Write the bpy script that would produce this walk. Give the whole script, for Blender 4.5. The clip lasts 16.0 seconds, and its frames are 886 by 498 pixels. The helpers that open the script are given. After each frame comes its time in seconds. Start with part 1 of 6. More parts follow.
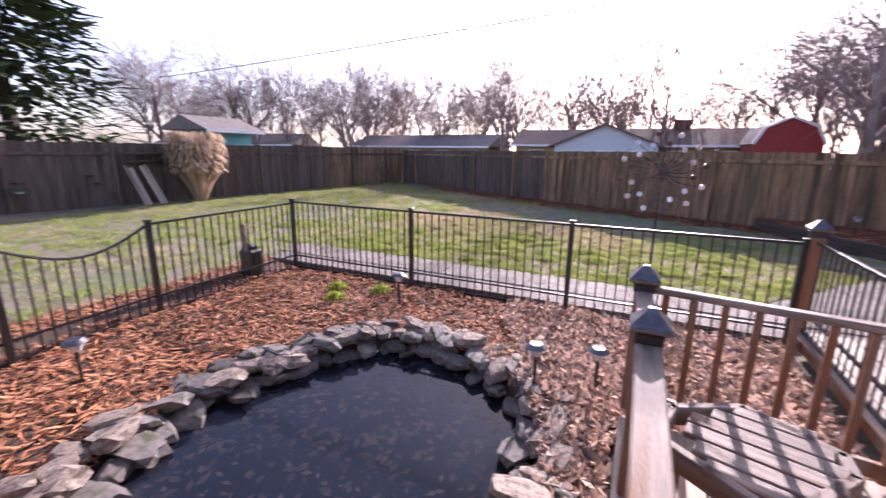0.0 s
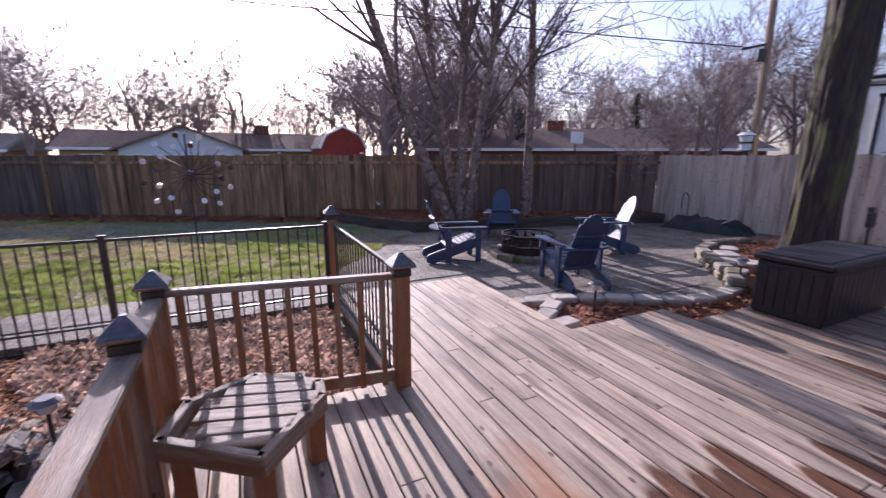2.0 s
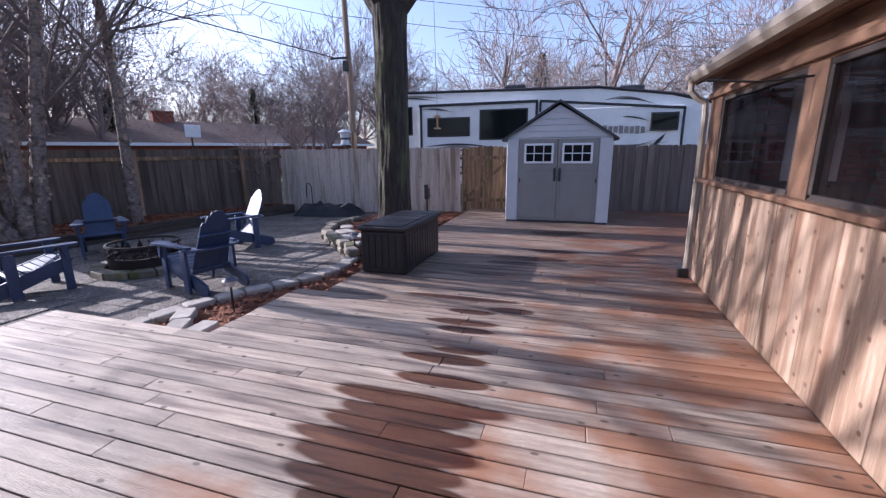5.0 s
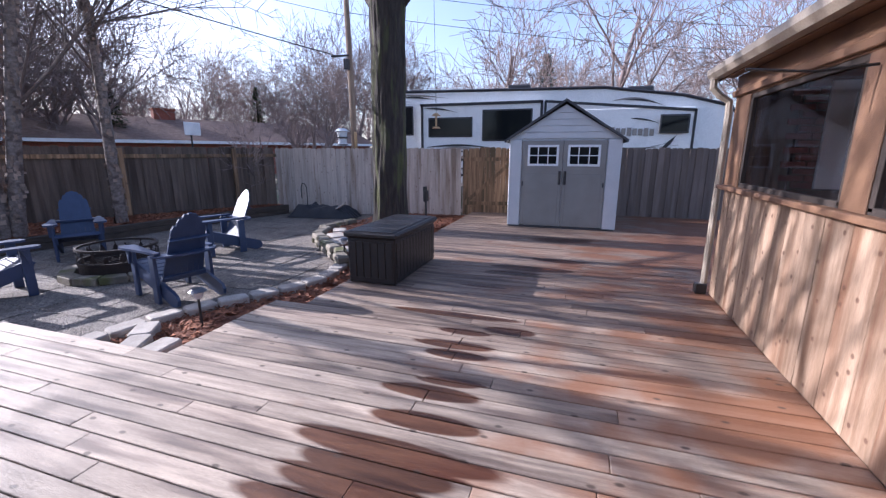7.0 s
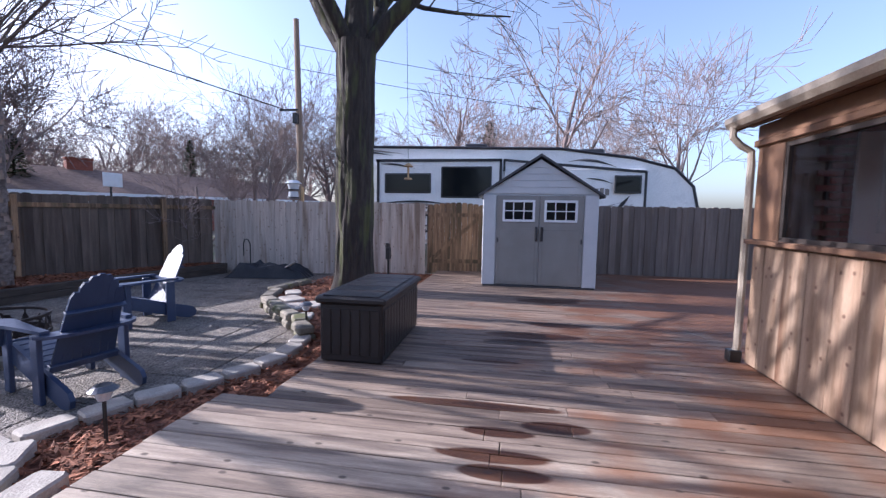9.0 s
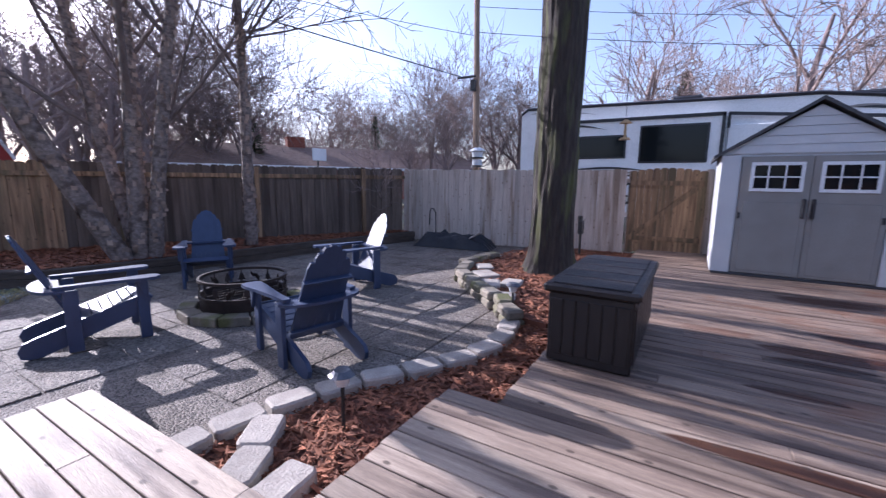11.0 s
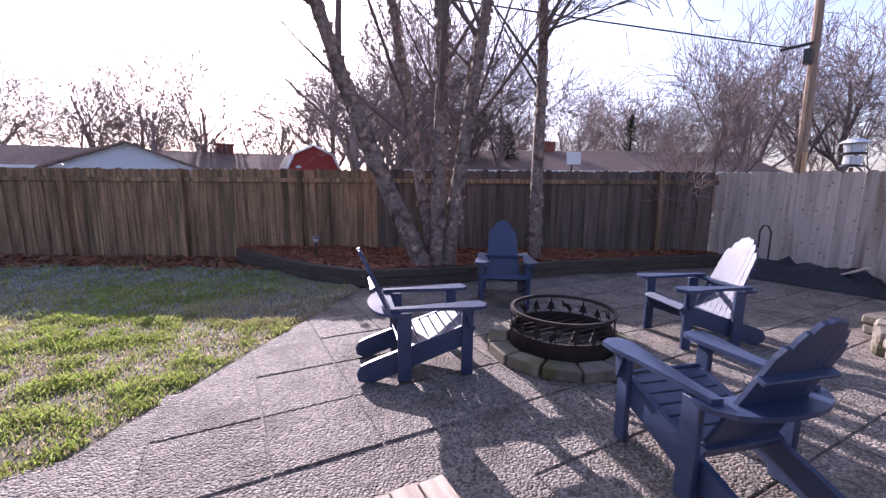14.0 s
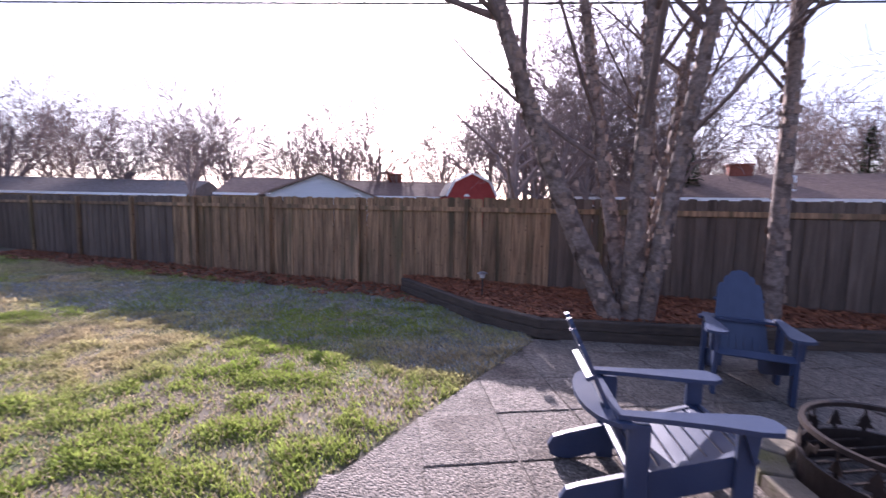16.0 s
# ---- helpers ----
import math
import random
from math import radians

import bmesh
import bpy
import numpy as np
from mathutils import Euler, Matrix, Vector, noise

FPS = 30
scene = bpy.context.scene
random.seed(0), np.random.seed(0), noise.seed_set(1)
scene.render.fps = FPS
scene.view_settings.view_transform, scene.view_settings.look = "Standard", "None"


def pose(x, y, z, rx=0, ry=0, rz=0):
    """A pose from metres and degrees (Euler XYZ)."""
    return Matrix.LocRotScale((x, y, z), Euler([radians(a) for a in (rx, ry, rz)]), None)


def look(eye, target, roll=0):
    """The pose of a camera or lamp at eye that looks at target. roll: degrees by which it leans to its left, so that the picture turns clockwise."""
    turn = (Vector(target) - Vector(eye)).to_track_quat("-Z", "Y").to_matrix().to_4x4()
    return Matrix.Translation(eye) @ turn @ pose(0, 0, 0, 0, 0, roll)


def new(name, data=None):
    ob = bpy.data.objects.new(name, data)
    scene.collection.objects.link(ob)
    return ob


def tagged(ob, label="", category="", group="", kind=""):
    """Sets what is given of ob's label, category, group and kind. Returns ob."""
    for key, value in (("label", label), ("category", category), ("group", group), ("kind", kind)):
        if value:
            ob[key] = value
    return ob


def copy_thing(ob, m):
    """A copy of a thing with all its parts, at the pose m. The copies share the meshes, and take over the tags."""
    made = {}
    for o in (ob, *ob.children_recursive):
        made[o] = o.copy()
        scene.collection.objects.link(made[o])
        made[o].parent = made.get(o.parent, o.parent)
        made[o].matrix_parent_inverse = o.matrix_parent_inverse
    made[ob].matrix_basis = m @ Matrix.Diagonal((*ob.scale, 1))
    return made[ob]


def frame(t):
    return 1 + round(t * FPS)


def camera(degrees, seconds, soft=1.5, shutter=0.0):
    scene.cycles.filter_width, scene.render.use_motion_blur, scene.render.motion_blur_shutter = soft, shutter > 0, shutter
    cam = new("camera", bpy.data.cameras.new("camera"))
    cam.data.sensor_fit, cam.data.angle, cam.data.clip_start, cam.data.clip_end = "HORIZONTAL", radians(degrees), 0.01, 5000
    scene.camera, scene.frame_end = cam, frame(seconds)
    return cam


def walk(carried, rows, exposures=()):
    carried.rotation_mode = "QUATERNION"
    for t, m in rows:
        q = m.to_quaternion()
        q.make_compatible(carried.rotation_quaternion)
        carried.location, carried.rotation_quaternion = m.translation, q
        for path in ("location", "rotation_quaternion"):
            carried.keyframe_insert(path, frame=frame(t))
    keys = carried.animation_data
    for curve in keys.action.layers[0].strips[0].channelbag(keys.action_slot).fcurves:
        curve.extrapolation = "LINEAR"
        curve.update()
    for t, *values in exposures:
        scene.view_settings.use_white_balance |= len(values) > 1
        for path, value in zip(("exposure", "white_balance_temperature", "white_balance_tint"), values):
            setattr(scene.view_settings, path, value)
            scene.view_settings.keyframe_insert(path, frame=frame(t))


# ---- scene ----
cam = camera(93.7, 16.0, 1.3, 0.25)
PATH = [
    (0, (-0.446, -0.275, 1.615), (-1.274, 1.487, 1.156), 0.7),
    (0.5, (-0.308, -0.316, 1.611), (-0.606, 1.611, 1.167), 2.1),
    (1, (-0.119, -0.317, 1.604), (-0.021, 1.637, 1.193), 1.5),
    (1.5, (0.084, -0.365, 1.6), (0.529, 1.537, 1.174), 1.1),
    (2, (0.153, -0.371, 1.597), (1.001, 1.389, 1.169), 0.1),
    (2.5, (0.154, -0.387, 1.613), (1.362, 1.153, 1.201), -1.3),
    (3, (0.171, -0.429, 1.613), (1.643, 0.861, 1.2), -1.1),
    (3.5, (0.169, -0.503, 1.605), (1.78, 0.61, 1.194), -1.3),
    (4, (0.161, -0.545, 1.602), (1.881, 0.376, 1.16), -0.3),
    (4.5, (0.172, -0.564, 1.582), (2.0, 0.115, 1.135), -0.0),
    (4.7, (0.165, -0.623, 1.576), (2.023, -0.041, 1.118), -0.7),
    (7, (0.654, -0.586, 1.558), (2.51, 0.009, 1.107), 0.1),
    (7.5, (0.81, -0.465, 1.508), (2.797, -0.286, 1.359), 2.0),
    (8, (0.922, -0.287, 1.484), (2.917, -0.204, 1.372), -0.6),
    (8.2, (1.014, -0.192, 1.472), (3.005, -0.044, 1.37), -0.1),
    (10.3, (1.719, 0.809, 1.42), (3.614, 1.378, 1.129), 0.0),
    (10.5, (1.772, 0.873, 1.426), (3.632, 1.558, 1.158), 0.0),
    (11, (1.865, 1.106, 1.407), (3.554, 2.126, 1.082), 0.6),
    (11.5, (1.931, 1.444, 1.429), (3.523, 2.626, 1.173), -0.2),
    (12, (1.93, 1.716, 1.418), (3.312, 3.115, 1.052), 0.5),
    (12.5, (2.05, 2.051, 1.418), (3.195, 3.67, 1.154), -0.2),
    (13, (2.089, 2.314, 1.398), (3.037, 4.039, 1.046), 0.6),
    (13.5, (2.055, 2.598, 1.433), (3.008, 4.331, 1.135), 0.1),
    (14, (1.996, 2.811, 1.438), (2.916, 4.558, 1.122), 0.5),
    (14.5, (2.043, 3.053, 1.45), (2.902, 4.837, 1.167), 0.2),
    (15, (2.105, 3.303, 1.454), (2.966, 5.077, 1.117), 1.7),
    (15.5, (2.032, 3.603, 1.468), (2.687, 5.472, 1.188), 1.6),
    (16, (1.915, 3.839, 1.504), (2.171, 5.812, 1.302), 1.1),
]
EXPOSURES = [(0.0, 1.46, 5750, 36), (1.5, 1.1, 5650, 34), (2.5, 0.68, 5400, 28), (3.5, 0.43, 5200, 24), (4.7, 0.92, 5200, 24), (8.2, 1.25, 5250, 22), (10.5, 1.1, 5150, 24), (12.0, 1.4, 5450, 31), (14.0, 1.36, 5600, 34), (16.0, 1.42, 5600, 35)]
walk(cam, [(t, look(eye, target, roll)) for t, eye, target, roll in PATH], EXPOSURES)

# ---- world and sun: a low winter sun over the back fence ----
SUN_ELEVATION, SUN_AZIMUTH = 22.0, 1.0   # degrees; azimuth 0 looks along +y
world = bpy.data.worlds.new("world")
scene.world = world
world.use_nodes = True
wn = world.node_tree.nodes
sky = wn.new("ShaderNodeTexSky")
sky.sky_type, sky.sun_disc = "NISHITA", False
sky.sun_elevation, sky.sun_rotation = radians(SUN_ELEVATION), radians(SUN_AZIMUTH)
sky.air_density, sky.dust_density, sky.ozone_density = 1.0, 2.2, 1.0
wn["Background"].inputs["Strength"].default_value = 0.09
haze = wn.new("ShaderNodeHueSaturation")   # thin high haze takes colour out of the sky
haze.inputs["Saturation"].default_value, haze.inputs["Value"].default_value = 0.78, 1.36
world.node_tree.links.new(sky.outputs["Color"], haze.inputs["Color"])
world.node_tree.links.new(haze.outputs["Color"], wn["Background"].inputs["Color"])
sun = new("sun", bpy.data.lights.new("sun", "SUN"))
sun.data.energy, sun.data.angle, sun.data.color = 5.0, radians(0.5), (1.0, 0.90, 0.75)
sun.matrix_world = look((0, 60, 30), (60 * math.sin(radians(-SUN_AZIMUTH)), 0, 30 - 60 * math.tan(radians(SUN_ELEVATION))))

# ---- materials ----
def surface(name, c1, c2, scale=6.0, rough=0.7, bump=0.25, stretch=(1, 1, 1), c3=None, fine=90.0, metal=0.0, vary=0.0, spread=0.5, spec=0.4, island=False, grain=0.28):
    """Two-scale mottled surface in object space: c1 to c2 by broad noise, c3 in scattered stains, fine grain and relief; vary: piece by piece."""
    m = bpy.data.materials.new(name)
    m.use_nodes = True
    n, l = m.node_tree.nodes, m.node_tree.links
    b = n["Principled BSDF"]
    b.inputs["Metallic"].default_value = metal
    b.inputs["Specular IOR Level"].default_value = spec
    tc, info, mp = n.new("ShaderNodeTexCoord"), n.new("ShaderNodeObjectInfo"), n.new("ShaderNodeMapping")
    sh = n.new("ShaderNodeVectorMath"); sh.operation = "SCALE"; sh.inputs[0].default_value = (31.7, 17.3, 23.9)
    l.new(info.outputs["Random"], sh.inputs["Scale"])
    l.new(sh.outputs[0], mp.inputs["Location"]); l.new(tc.outputs["Object"], mp.inputs["Vector"])
    mp.inputs["Scale"].default_value = stretch
    n1, n2, n3 = (n.new("ShaderNodeTexNoise") for _ in range(3))
    for nn, sc, de in ((n1, scale, 5.0), (n2, fine, 3.0), (n3, scale * 0.35, 3.0)):
        nn.inputs["Scale"].default_value, nn.inputs["Detail"].default_value = sc, de
        l.new(mp.outputs["Vector"], nn.inputs["Vector"])
    r1 = n.new("ShaderNodeValToRGB")
    r1.color_ramp.elements[0].position, r1.color_ramp.elements[1].position = 0.5 - spread / 2, 0.5 + spread / 2
    r1.color_ramp.elements[0].color, r1.color_ramp.elements[1].color = (*c1, 1), (*c2, 1)
    l.new(n1.outputs["Fac"], r1.inputs["Fac"])
    col = r1.outputs["Color"]
    if c3:
        r3 = n.new("ShaderNodeValToRGB")
        r3.color_ramp.elements[0].position, r3.color_ramp.elements[1].position = 0.5, 0.66
        l.new(n3.outputs["Fac"], r3.inputs["Fac"])
        mx = n.new("ShaderNodeMixRGB"); mx.inputs["Color2"].default_value = (*c3, 1)
        l.new(r3.outputs["Color"], mx.inputs["Fac"]); l.new(col, mx.inputs["Color1"])
        col = mx.outputs["Color"]
    # fine grain
    rg = n.new("ShaderNodeMapRange"); rg.inputs["To Min"].default_value, rg.inputs["To Max"].default_value = 1 - grain, 1 + grain
    l.new(n2.outputs["Fac"], rg.inputs["Value"])
    gr = n.new("ShaderNodeMixRGB"); gr.blend_type = "MULTIPLY"; gr.inputs["Fac"].default_value = 1.0
    l.new(col, gr.inputs["Color1"]); l.new(rg.outputs["Result"], gr.inputs["Color2"])
    col = gr.outputs["Color"]
    if vary:
        src = n.new("ShaderNodeNewGeometry").outputs["Random Per Island"] if island else info.outputs["Random"]
        vr = n.new("ShaderNodeMapRange"); vr.inputs["To Min"].default_value, vr.inputs["To Max"].default_value = 1 - vary, 1 + vary
        l.new(src, vr.inputs["Value"])
        vm = n.new("ShaderNodeMixRGB"); vm.blend_type = "MULTIPLY"; vm.inputs["Fac"].default_value = 1.0
        l.new(col, vm.inputs["Color1"]); l.new(vr.outputs["Result"], vm.inputs["Color2"])
        col = vm.outputs["Color"]
    l.new(col, b.inputs["Base Color"])
    rr = n.new("ShaderNodeMapRange"); rr.inputs["To Min"].default_value, rr.inputs["To Max"].default_value = max(0.03, rough - 0.12), min(1.0, rough + 0.12)
    l.new(n1.outputs["Fac"], rr.inputs["Value"]); l.new(rr.outputs["Result"], b.inputs["Roughness"])
    if bump:
        ad = n.new("ShaderNodeMath"); ad.operation = "ADD"
        l.new(n1.outputs["Fac"], ad.inputs[0]); l.new(n2.outputs["Fac"], ad.inputs[1])
        bp = n.new("ShaderNodeBump"); bp.inputs["Strength"].default_value, bp.inputs["Distance"].default_value = bump, 0.01
        l.new(ad.outputs["Value"], bp.inputs["Height"]); l.new(bp.outputs["Normal"], b.inputs["Normal"])
    return m


def clear_glass(name, tint, rough=0.02, alpha=0.25):
    """Dark screened pane: a glossy sheet that lets part of the light through."""
    m = bpy.data.materials.new(name)
    m.use_nodes = True
    b = m.node_tree.nodes["Principled BSDF"]
    b.inputs["Base Color"].default_value = (*tint, 1)
    b.inputs["Roughness"].default_value, b.inputs["Alpha"].default_value = rough, alpha
    b.inputs["Specular IOR Level"].default_value = 0.8
    return m


M_DECK = surface("deck_wood", (0.255, 0.195, 0.148), (0.54, 0.435, 0.33), 4.0, 0.62, 0.45, (7, 0.6, 7), (0.17, 0.125, 0.098), 45, vary=0.2, spread=0.56, grain=0.4)


WET = ((2.40, 0.30, 0.10, 0.60), (2.26, 0.22, 0.10, 0.46), (2.12, 0.32, 0.10, 0.52), (1.97, 0.28, 0.10, 0.60), (1.83, 0.34, 0.10, 0.52), (1.69, 0.22, 0.10, 0.52), (1.55, 0.20, 0.09, 0.42),
       (2.69, 0.16, 0.085, 0.36), (3.00, 0.23, 0.085, 0.35), (3.16, 0.18, 0.06, 0.24), (3.56, 0.19, 0.075, 0.27), (3.72, 0.27, 0.07, 0.35), (4.00, 0.32, 0.06, 0.24), (4.13, -0.10, 0.08, 0.23), (4.37, 0.40, 0.06, 0.66),
       (5.33, 0.34, 0.06, 0.30), (6.30, -0.10, 0.13, 0.58), (6.03, 0.12, 0.08, 0.32), (6.85, -0.35, 0.11, 0.40), (8.40, -0.40, 0.20, 0.52))


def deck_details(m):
    """Wet patches board by board, aged orange stain left near the porch, and far boards with shade in their colour."""
    n, l = m.node_tree.nodes, m.node_tree.links
    b = n["Principled BSDF"]
    col = b.inputs["Base Color"].links[0].from_socket
    rough = b.inputs["Roughness"].links[0].from_socket
    geo, info = n.new("ShaderNodeNewGeometry"), n.new("ShaderNodeObjectInfo")
    no = n.new("ShaderNodeTexNoise")
    no.inputs["Scale"].default_value, no.inputs["Detail"].default_value = 1.6, 6.0
    l.new(geo.outputs["Position"], no.inputs["Vector"])

    def mth(op, a, c=None):
        q = n.new("ShaderNodeMath")
        q.operation = op
        for s, v in zip(q.inputs, (a, c)):
            if v is not None:
                if hasattr(v, "is_output"):
                    l.new(v, s)
                else:
                    s.default_value = v
        return q.outputs["Value"]

    sep = n.new("ShaderNodeSeparateXYZ")
    l.new(geo.outputs["Position"], sep.inputs["Vector"])
    row = n.new("ShaderNodeTexWhiteNoise"); row.noise_dimensions = "1D"
    l.new(mth("FLOOR", mth("DIVIDE", mth("ADD", sep.outputs["X"], 0.42), 0.1435)), row.inputs["W"])
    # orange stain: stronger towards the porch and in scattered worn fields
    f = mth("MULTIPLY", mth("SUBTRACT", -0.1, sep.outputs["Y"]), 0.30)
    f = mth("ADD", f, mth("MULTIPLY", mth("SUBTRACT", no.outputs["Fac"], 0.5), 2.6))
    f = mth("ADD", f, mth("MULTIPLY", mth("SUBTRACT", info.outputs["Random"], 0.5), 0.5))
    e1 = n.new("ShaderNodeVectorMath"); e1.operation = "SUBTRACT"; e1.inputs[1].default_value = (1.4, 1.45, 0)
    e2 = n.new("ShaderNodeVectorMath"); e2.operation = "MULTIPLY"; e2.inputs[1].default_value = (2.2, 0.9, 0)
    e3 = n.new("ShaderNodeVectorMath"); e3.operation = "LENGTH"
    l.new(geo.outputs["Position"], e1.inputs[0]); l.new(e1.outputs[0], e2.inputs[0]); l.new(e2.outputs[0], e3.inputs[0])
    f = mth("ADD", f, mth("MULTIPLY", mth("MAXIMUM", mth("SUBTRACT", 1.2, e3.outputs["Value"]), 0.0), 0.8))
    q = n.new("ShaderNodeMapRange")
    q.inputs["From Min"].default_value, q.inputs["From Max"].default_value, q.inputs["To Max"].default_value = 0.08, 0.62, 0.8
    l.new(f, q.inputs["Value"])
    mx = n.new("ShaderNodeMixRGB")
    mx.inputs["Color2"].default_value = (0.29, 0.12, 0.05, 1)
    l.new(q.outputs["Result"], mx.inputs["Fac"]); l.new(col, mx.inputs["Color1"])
    # boards beyond the steps go darker, shade put into the colour
    far_shade = n.new("ShaderNodeMapRange")
    far_shade.inputs["From Min"].default_value, far_shade.inputs["From Max"].default_value, far_shade.inputs["To Max"].default_value = 2.5, 5.0, 1.0
    l.new(mth("ADD", sep.outputs["X"], mth("MULTIPLY", mth("SUBTRACT", row.outputs["Value"], 0.5), 2.4)), far_shade.inputs["Value"])
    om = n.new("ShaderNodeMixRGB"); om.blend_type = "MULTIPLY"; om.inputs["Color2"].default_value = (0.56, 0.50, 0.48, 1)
    l.new(far_shade.outputs["Result"], om.inputs["Fac"]); l.new(mx.outputs["Color"], om.inputs["Color1"])
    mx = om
    # wet patches
    off = n.new("ShaderNodeCombineXYZ")
    l.new(mth("MULTIPLY", mth("SUBTRACT", row.outputs["Value"], 0.5), 0.16), off.inputs["Y"])
    ps = n.new("ShaderNodeVectorMath"); ps.operation = "ADD"
    l.new(geo.outputs["Position"], ps.inputs[0]); l.new(off.outputs["Vector"], ps.inputs[1])
    best = None
    for cx, cy, rx, ry in WET:
        d1 = n.new("ShaderNodeVectorMath"); d1.operation = "SUBTRACT"; d1.inputs[1].default_value = (cx, cy, 0)
        d2 = n.new("ShaderNodeVectorMath"); d2.operation = "MULTIPLY"; d2.inputs[1].default_value = (1 / rx, 1 / ry, 0)
        d3 = n.new("ShaderNodeVectorMath"); d3.operation = "LENGTH"
        l.new(ps.outputs[0], d1.inputs[0]); l.new(d1.outputs[0], d2.inputs[0]); l.new(d2.outputs[0], d3.inputs[0])
        best = d3.outputs["Value"] if best is None else mth("MINIMUM", best, d3.outputs["Value"])
    w = n.new("ShaderNodeMapRange")
    w.inputs["From Min"].default_value, w.inputs["From Max"].default_value, w.inputs["To Min"].default_value, w.inputs["To Max"].default_value = 0.92, 1.06, 1.0, 0.0
    l.new(mth("ADD", best, mth("MULTIPLY", mth("SUBTRACT", no.outputs["Fac"], 0.5), 0.45)), w.inputs["Value"])
    wm = n.new("ShaderNodeMixRGB"); wm.blend_type = "MULTIPLY"; wm.inputs["Color2"].default_value = (0.27, 0.15, 0.095, 1)
    l.new(w.outputs["Result"], wm.inputs["Fac"]); l.new(mx.outputs["Color"], wm.inputs["Color1"])
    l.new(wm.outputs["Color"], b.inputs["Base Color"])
    rm = mth("SUBTRACT", rough, mth("MULTIPLY", w.outputs["Result"], 0.22))
    l.new(rm, b.inputs["Roughness"])


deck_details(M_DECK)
M_RAIL = surface("stained_cedar", (0.16, 0.065, 0.03), (0.27, 0.12, 0.055), 4.0, 0.6, 0.3, (5, 5, 0.8), (0.24, 0.17, 0.12), 70, grain=0.42)
M_RAILTOP = surface("weathered_rail", (0.13, 0.095, 0.07), (0.33, 0.26, 0.205), 4.0, 0.65, 0.45, (0.7, 7, 7), (0.18, 0.09, 0.045), 45, spread=0.36, grain=0.42)
M_IRON = surface("black_iron", (0.012, 0.012, 0.013), (0.03, 0.028, 0.027), 12, 0.42, 0.1, fine=150, spec=0.5)
M_CAP = surface("pewter_cap", (0.10, 0.10, 0.11), (0.2, 0.2, 0.21), 20, 0.35, 0.1, metal=0.8)
M_PICKET = surface("fence_cedar", (0.115, 0.068, 0.038), (0.36, 0.225, 0.125), 2.6, 0.8, 0.4, (8, 8, 0.5), (0.10, 0.075, 0.04), 45, vary=0.32, spread=0.4, grain=0.42)
M_PICKET_NEW = surface("fence_pine", (0.42, 0.345, 0.29), (0.60, 0.52, 0.45), 2.2, 0.8, 0.3, (7, 7, 0.6), (0.27, 0.20, 0.15), 50, vary=0.16, grain=0.42)
# the same pale pine with shade put into its colour
M_PICKET_SHADE = surface("fence_pine_shade", (0.135, 0.10, 0.084), (0.225, 0.175, 0.148), 2.2, 0.8, 0.35, (7, 7, 0.6), (0.15, 0.11, 0.085), 50, vary=0.22, grain=0.42)
M_PICKET_DARK = surface("fence_dark", (0.078, 0.058, 0.045), (0.165, 0.125, 0.098), 2.2, 0.85, 0.35, (7, 7, 0.6), (0.07, 0.05, 0.04), 50, vary=0.25, grain=0.42)
M_PATIO = surface("exposed_aggregate", (0.143, 0.118, 0.097), (0.223, 0.192, 0.161), 5, 0.8, 0.9, c3=(0.111, 0.089, 0.071), fine=75, vary=0.08)
M_BLOCK = surface("concrete_block", (0.30, 0.26, 0.22), (0.45, 0.40, 0.34), 8, 0.85, 0.6, fine=70, vary=0.14)
M_BLOCKDARK = surface("mossy_stone", (0.13, 0.115, 0.085), (0.26, 0.22, 0.17), 8, 0.9, 0.7, c3=(0.12, 0.12, 0.045), fine=60, vary=0.2)
M_ROCK = surface("limestone", (0.17, 0.125, 0.095), (0.46, 0.375, 0.30), 9, 0.85, 1.0, c3=(0.12, 0.09, 0.07), fine=38, vary=0.3, grain=0.4)
M_ROCKDARK = surface("pond_stone", (0.10, 0.085, 0.075), (0.22, 0.19, 0.17), 5, 0.75, 0.8, c3=(0.07, 0.075, 0.04), fine=45, vary=0.25)
M_EARTH = surface("thatch_earth", (0.11, 0.092, 0.062), (0.20, 0.17, 0.12), 3, 0.95, 0.7, c3=(0.10, 0.12, 0.05), fine=30)
M_SOIL = surface("garden_soil", (0.035, 0.024, 0.017), (0.085, 0.055, 0.038), 6, 0.95, 0.9, c3=(0.06, 0.035, 0.022), fine=35)
M_MULCH = surface("red_mulch", (0.11, 0.038, 0.02), (0.21, 0.075, 0.04), 9, 0.9, 1.0, c3=(0.09, 0.04, 0.025), fine=40)
M_CHIP = surface("mulch_chip", (0.15, 0.05, 0.025), (0.32, 0.13, 0.065), 3, 0.85, 0.2, fine=60, vary=0.5, island=True)
M_CHIPO = surface("bright_mulch_chip", (0.30, 0.12, 0.05), (0.5, 0.22, 0.10), 3, 0.85, 0.2, fine=60, vary=0.45, island=True)
M_LEAF = surface("dry_leaf", (0.40, 0.25, 0.17), (0.68, 0.50, 0.38), 3, 0.7, 0.2, fine=80, vary=0.6, island=True)
M_GRASS = surface("grass_blade", (0.20, 0.27, 0.045), (0.33, 0.38, 0.10), 0.9, 0.6, 0.0, c3=(0.46, 0.38, 0.22), fine=3, vary=0.35, island=True, spec=0.3)
M_STRAW = surface("straw_blade", (0.33, 0.27, 0.16), (0.52, 0.44, 0.28), 2, 0.7, 0.0, fine=4, vary=0.35, island=True, spec=0.3)
M_FROST = surface("frosted_blade", (0.24, 0.265, 0.255), (0.36, 0.385, 0.38), 2, 0.75, 0.0, fine=4, vary=0.35, island=True, spec=0.3)
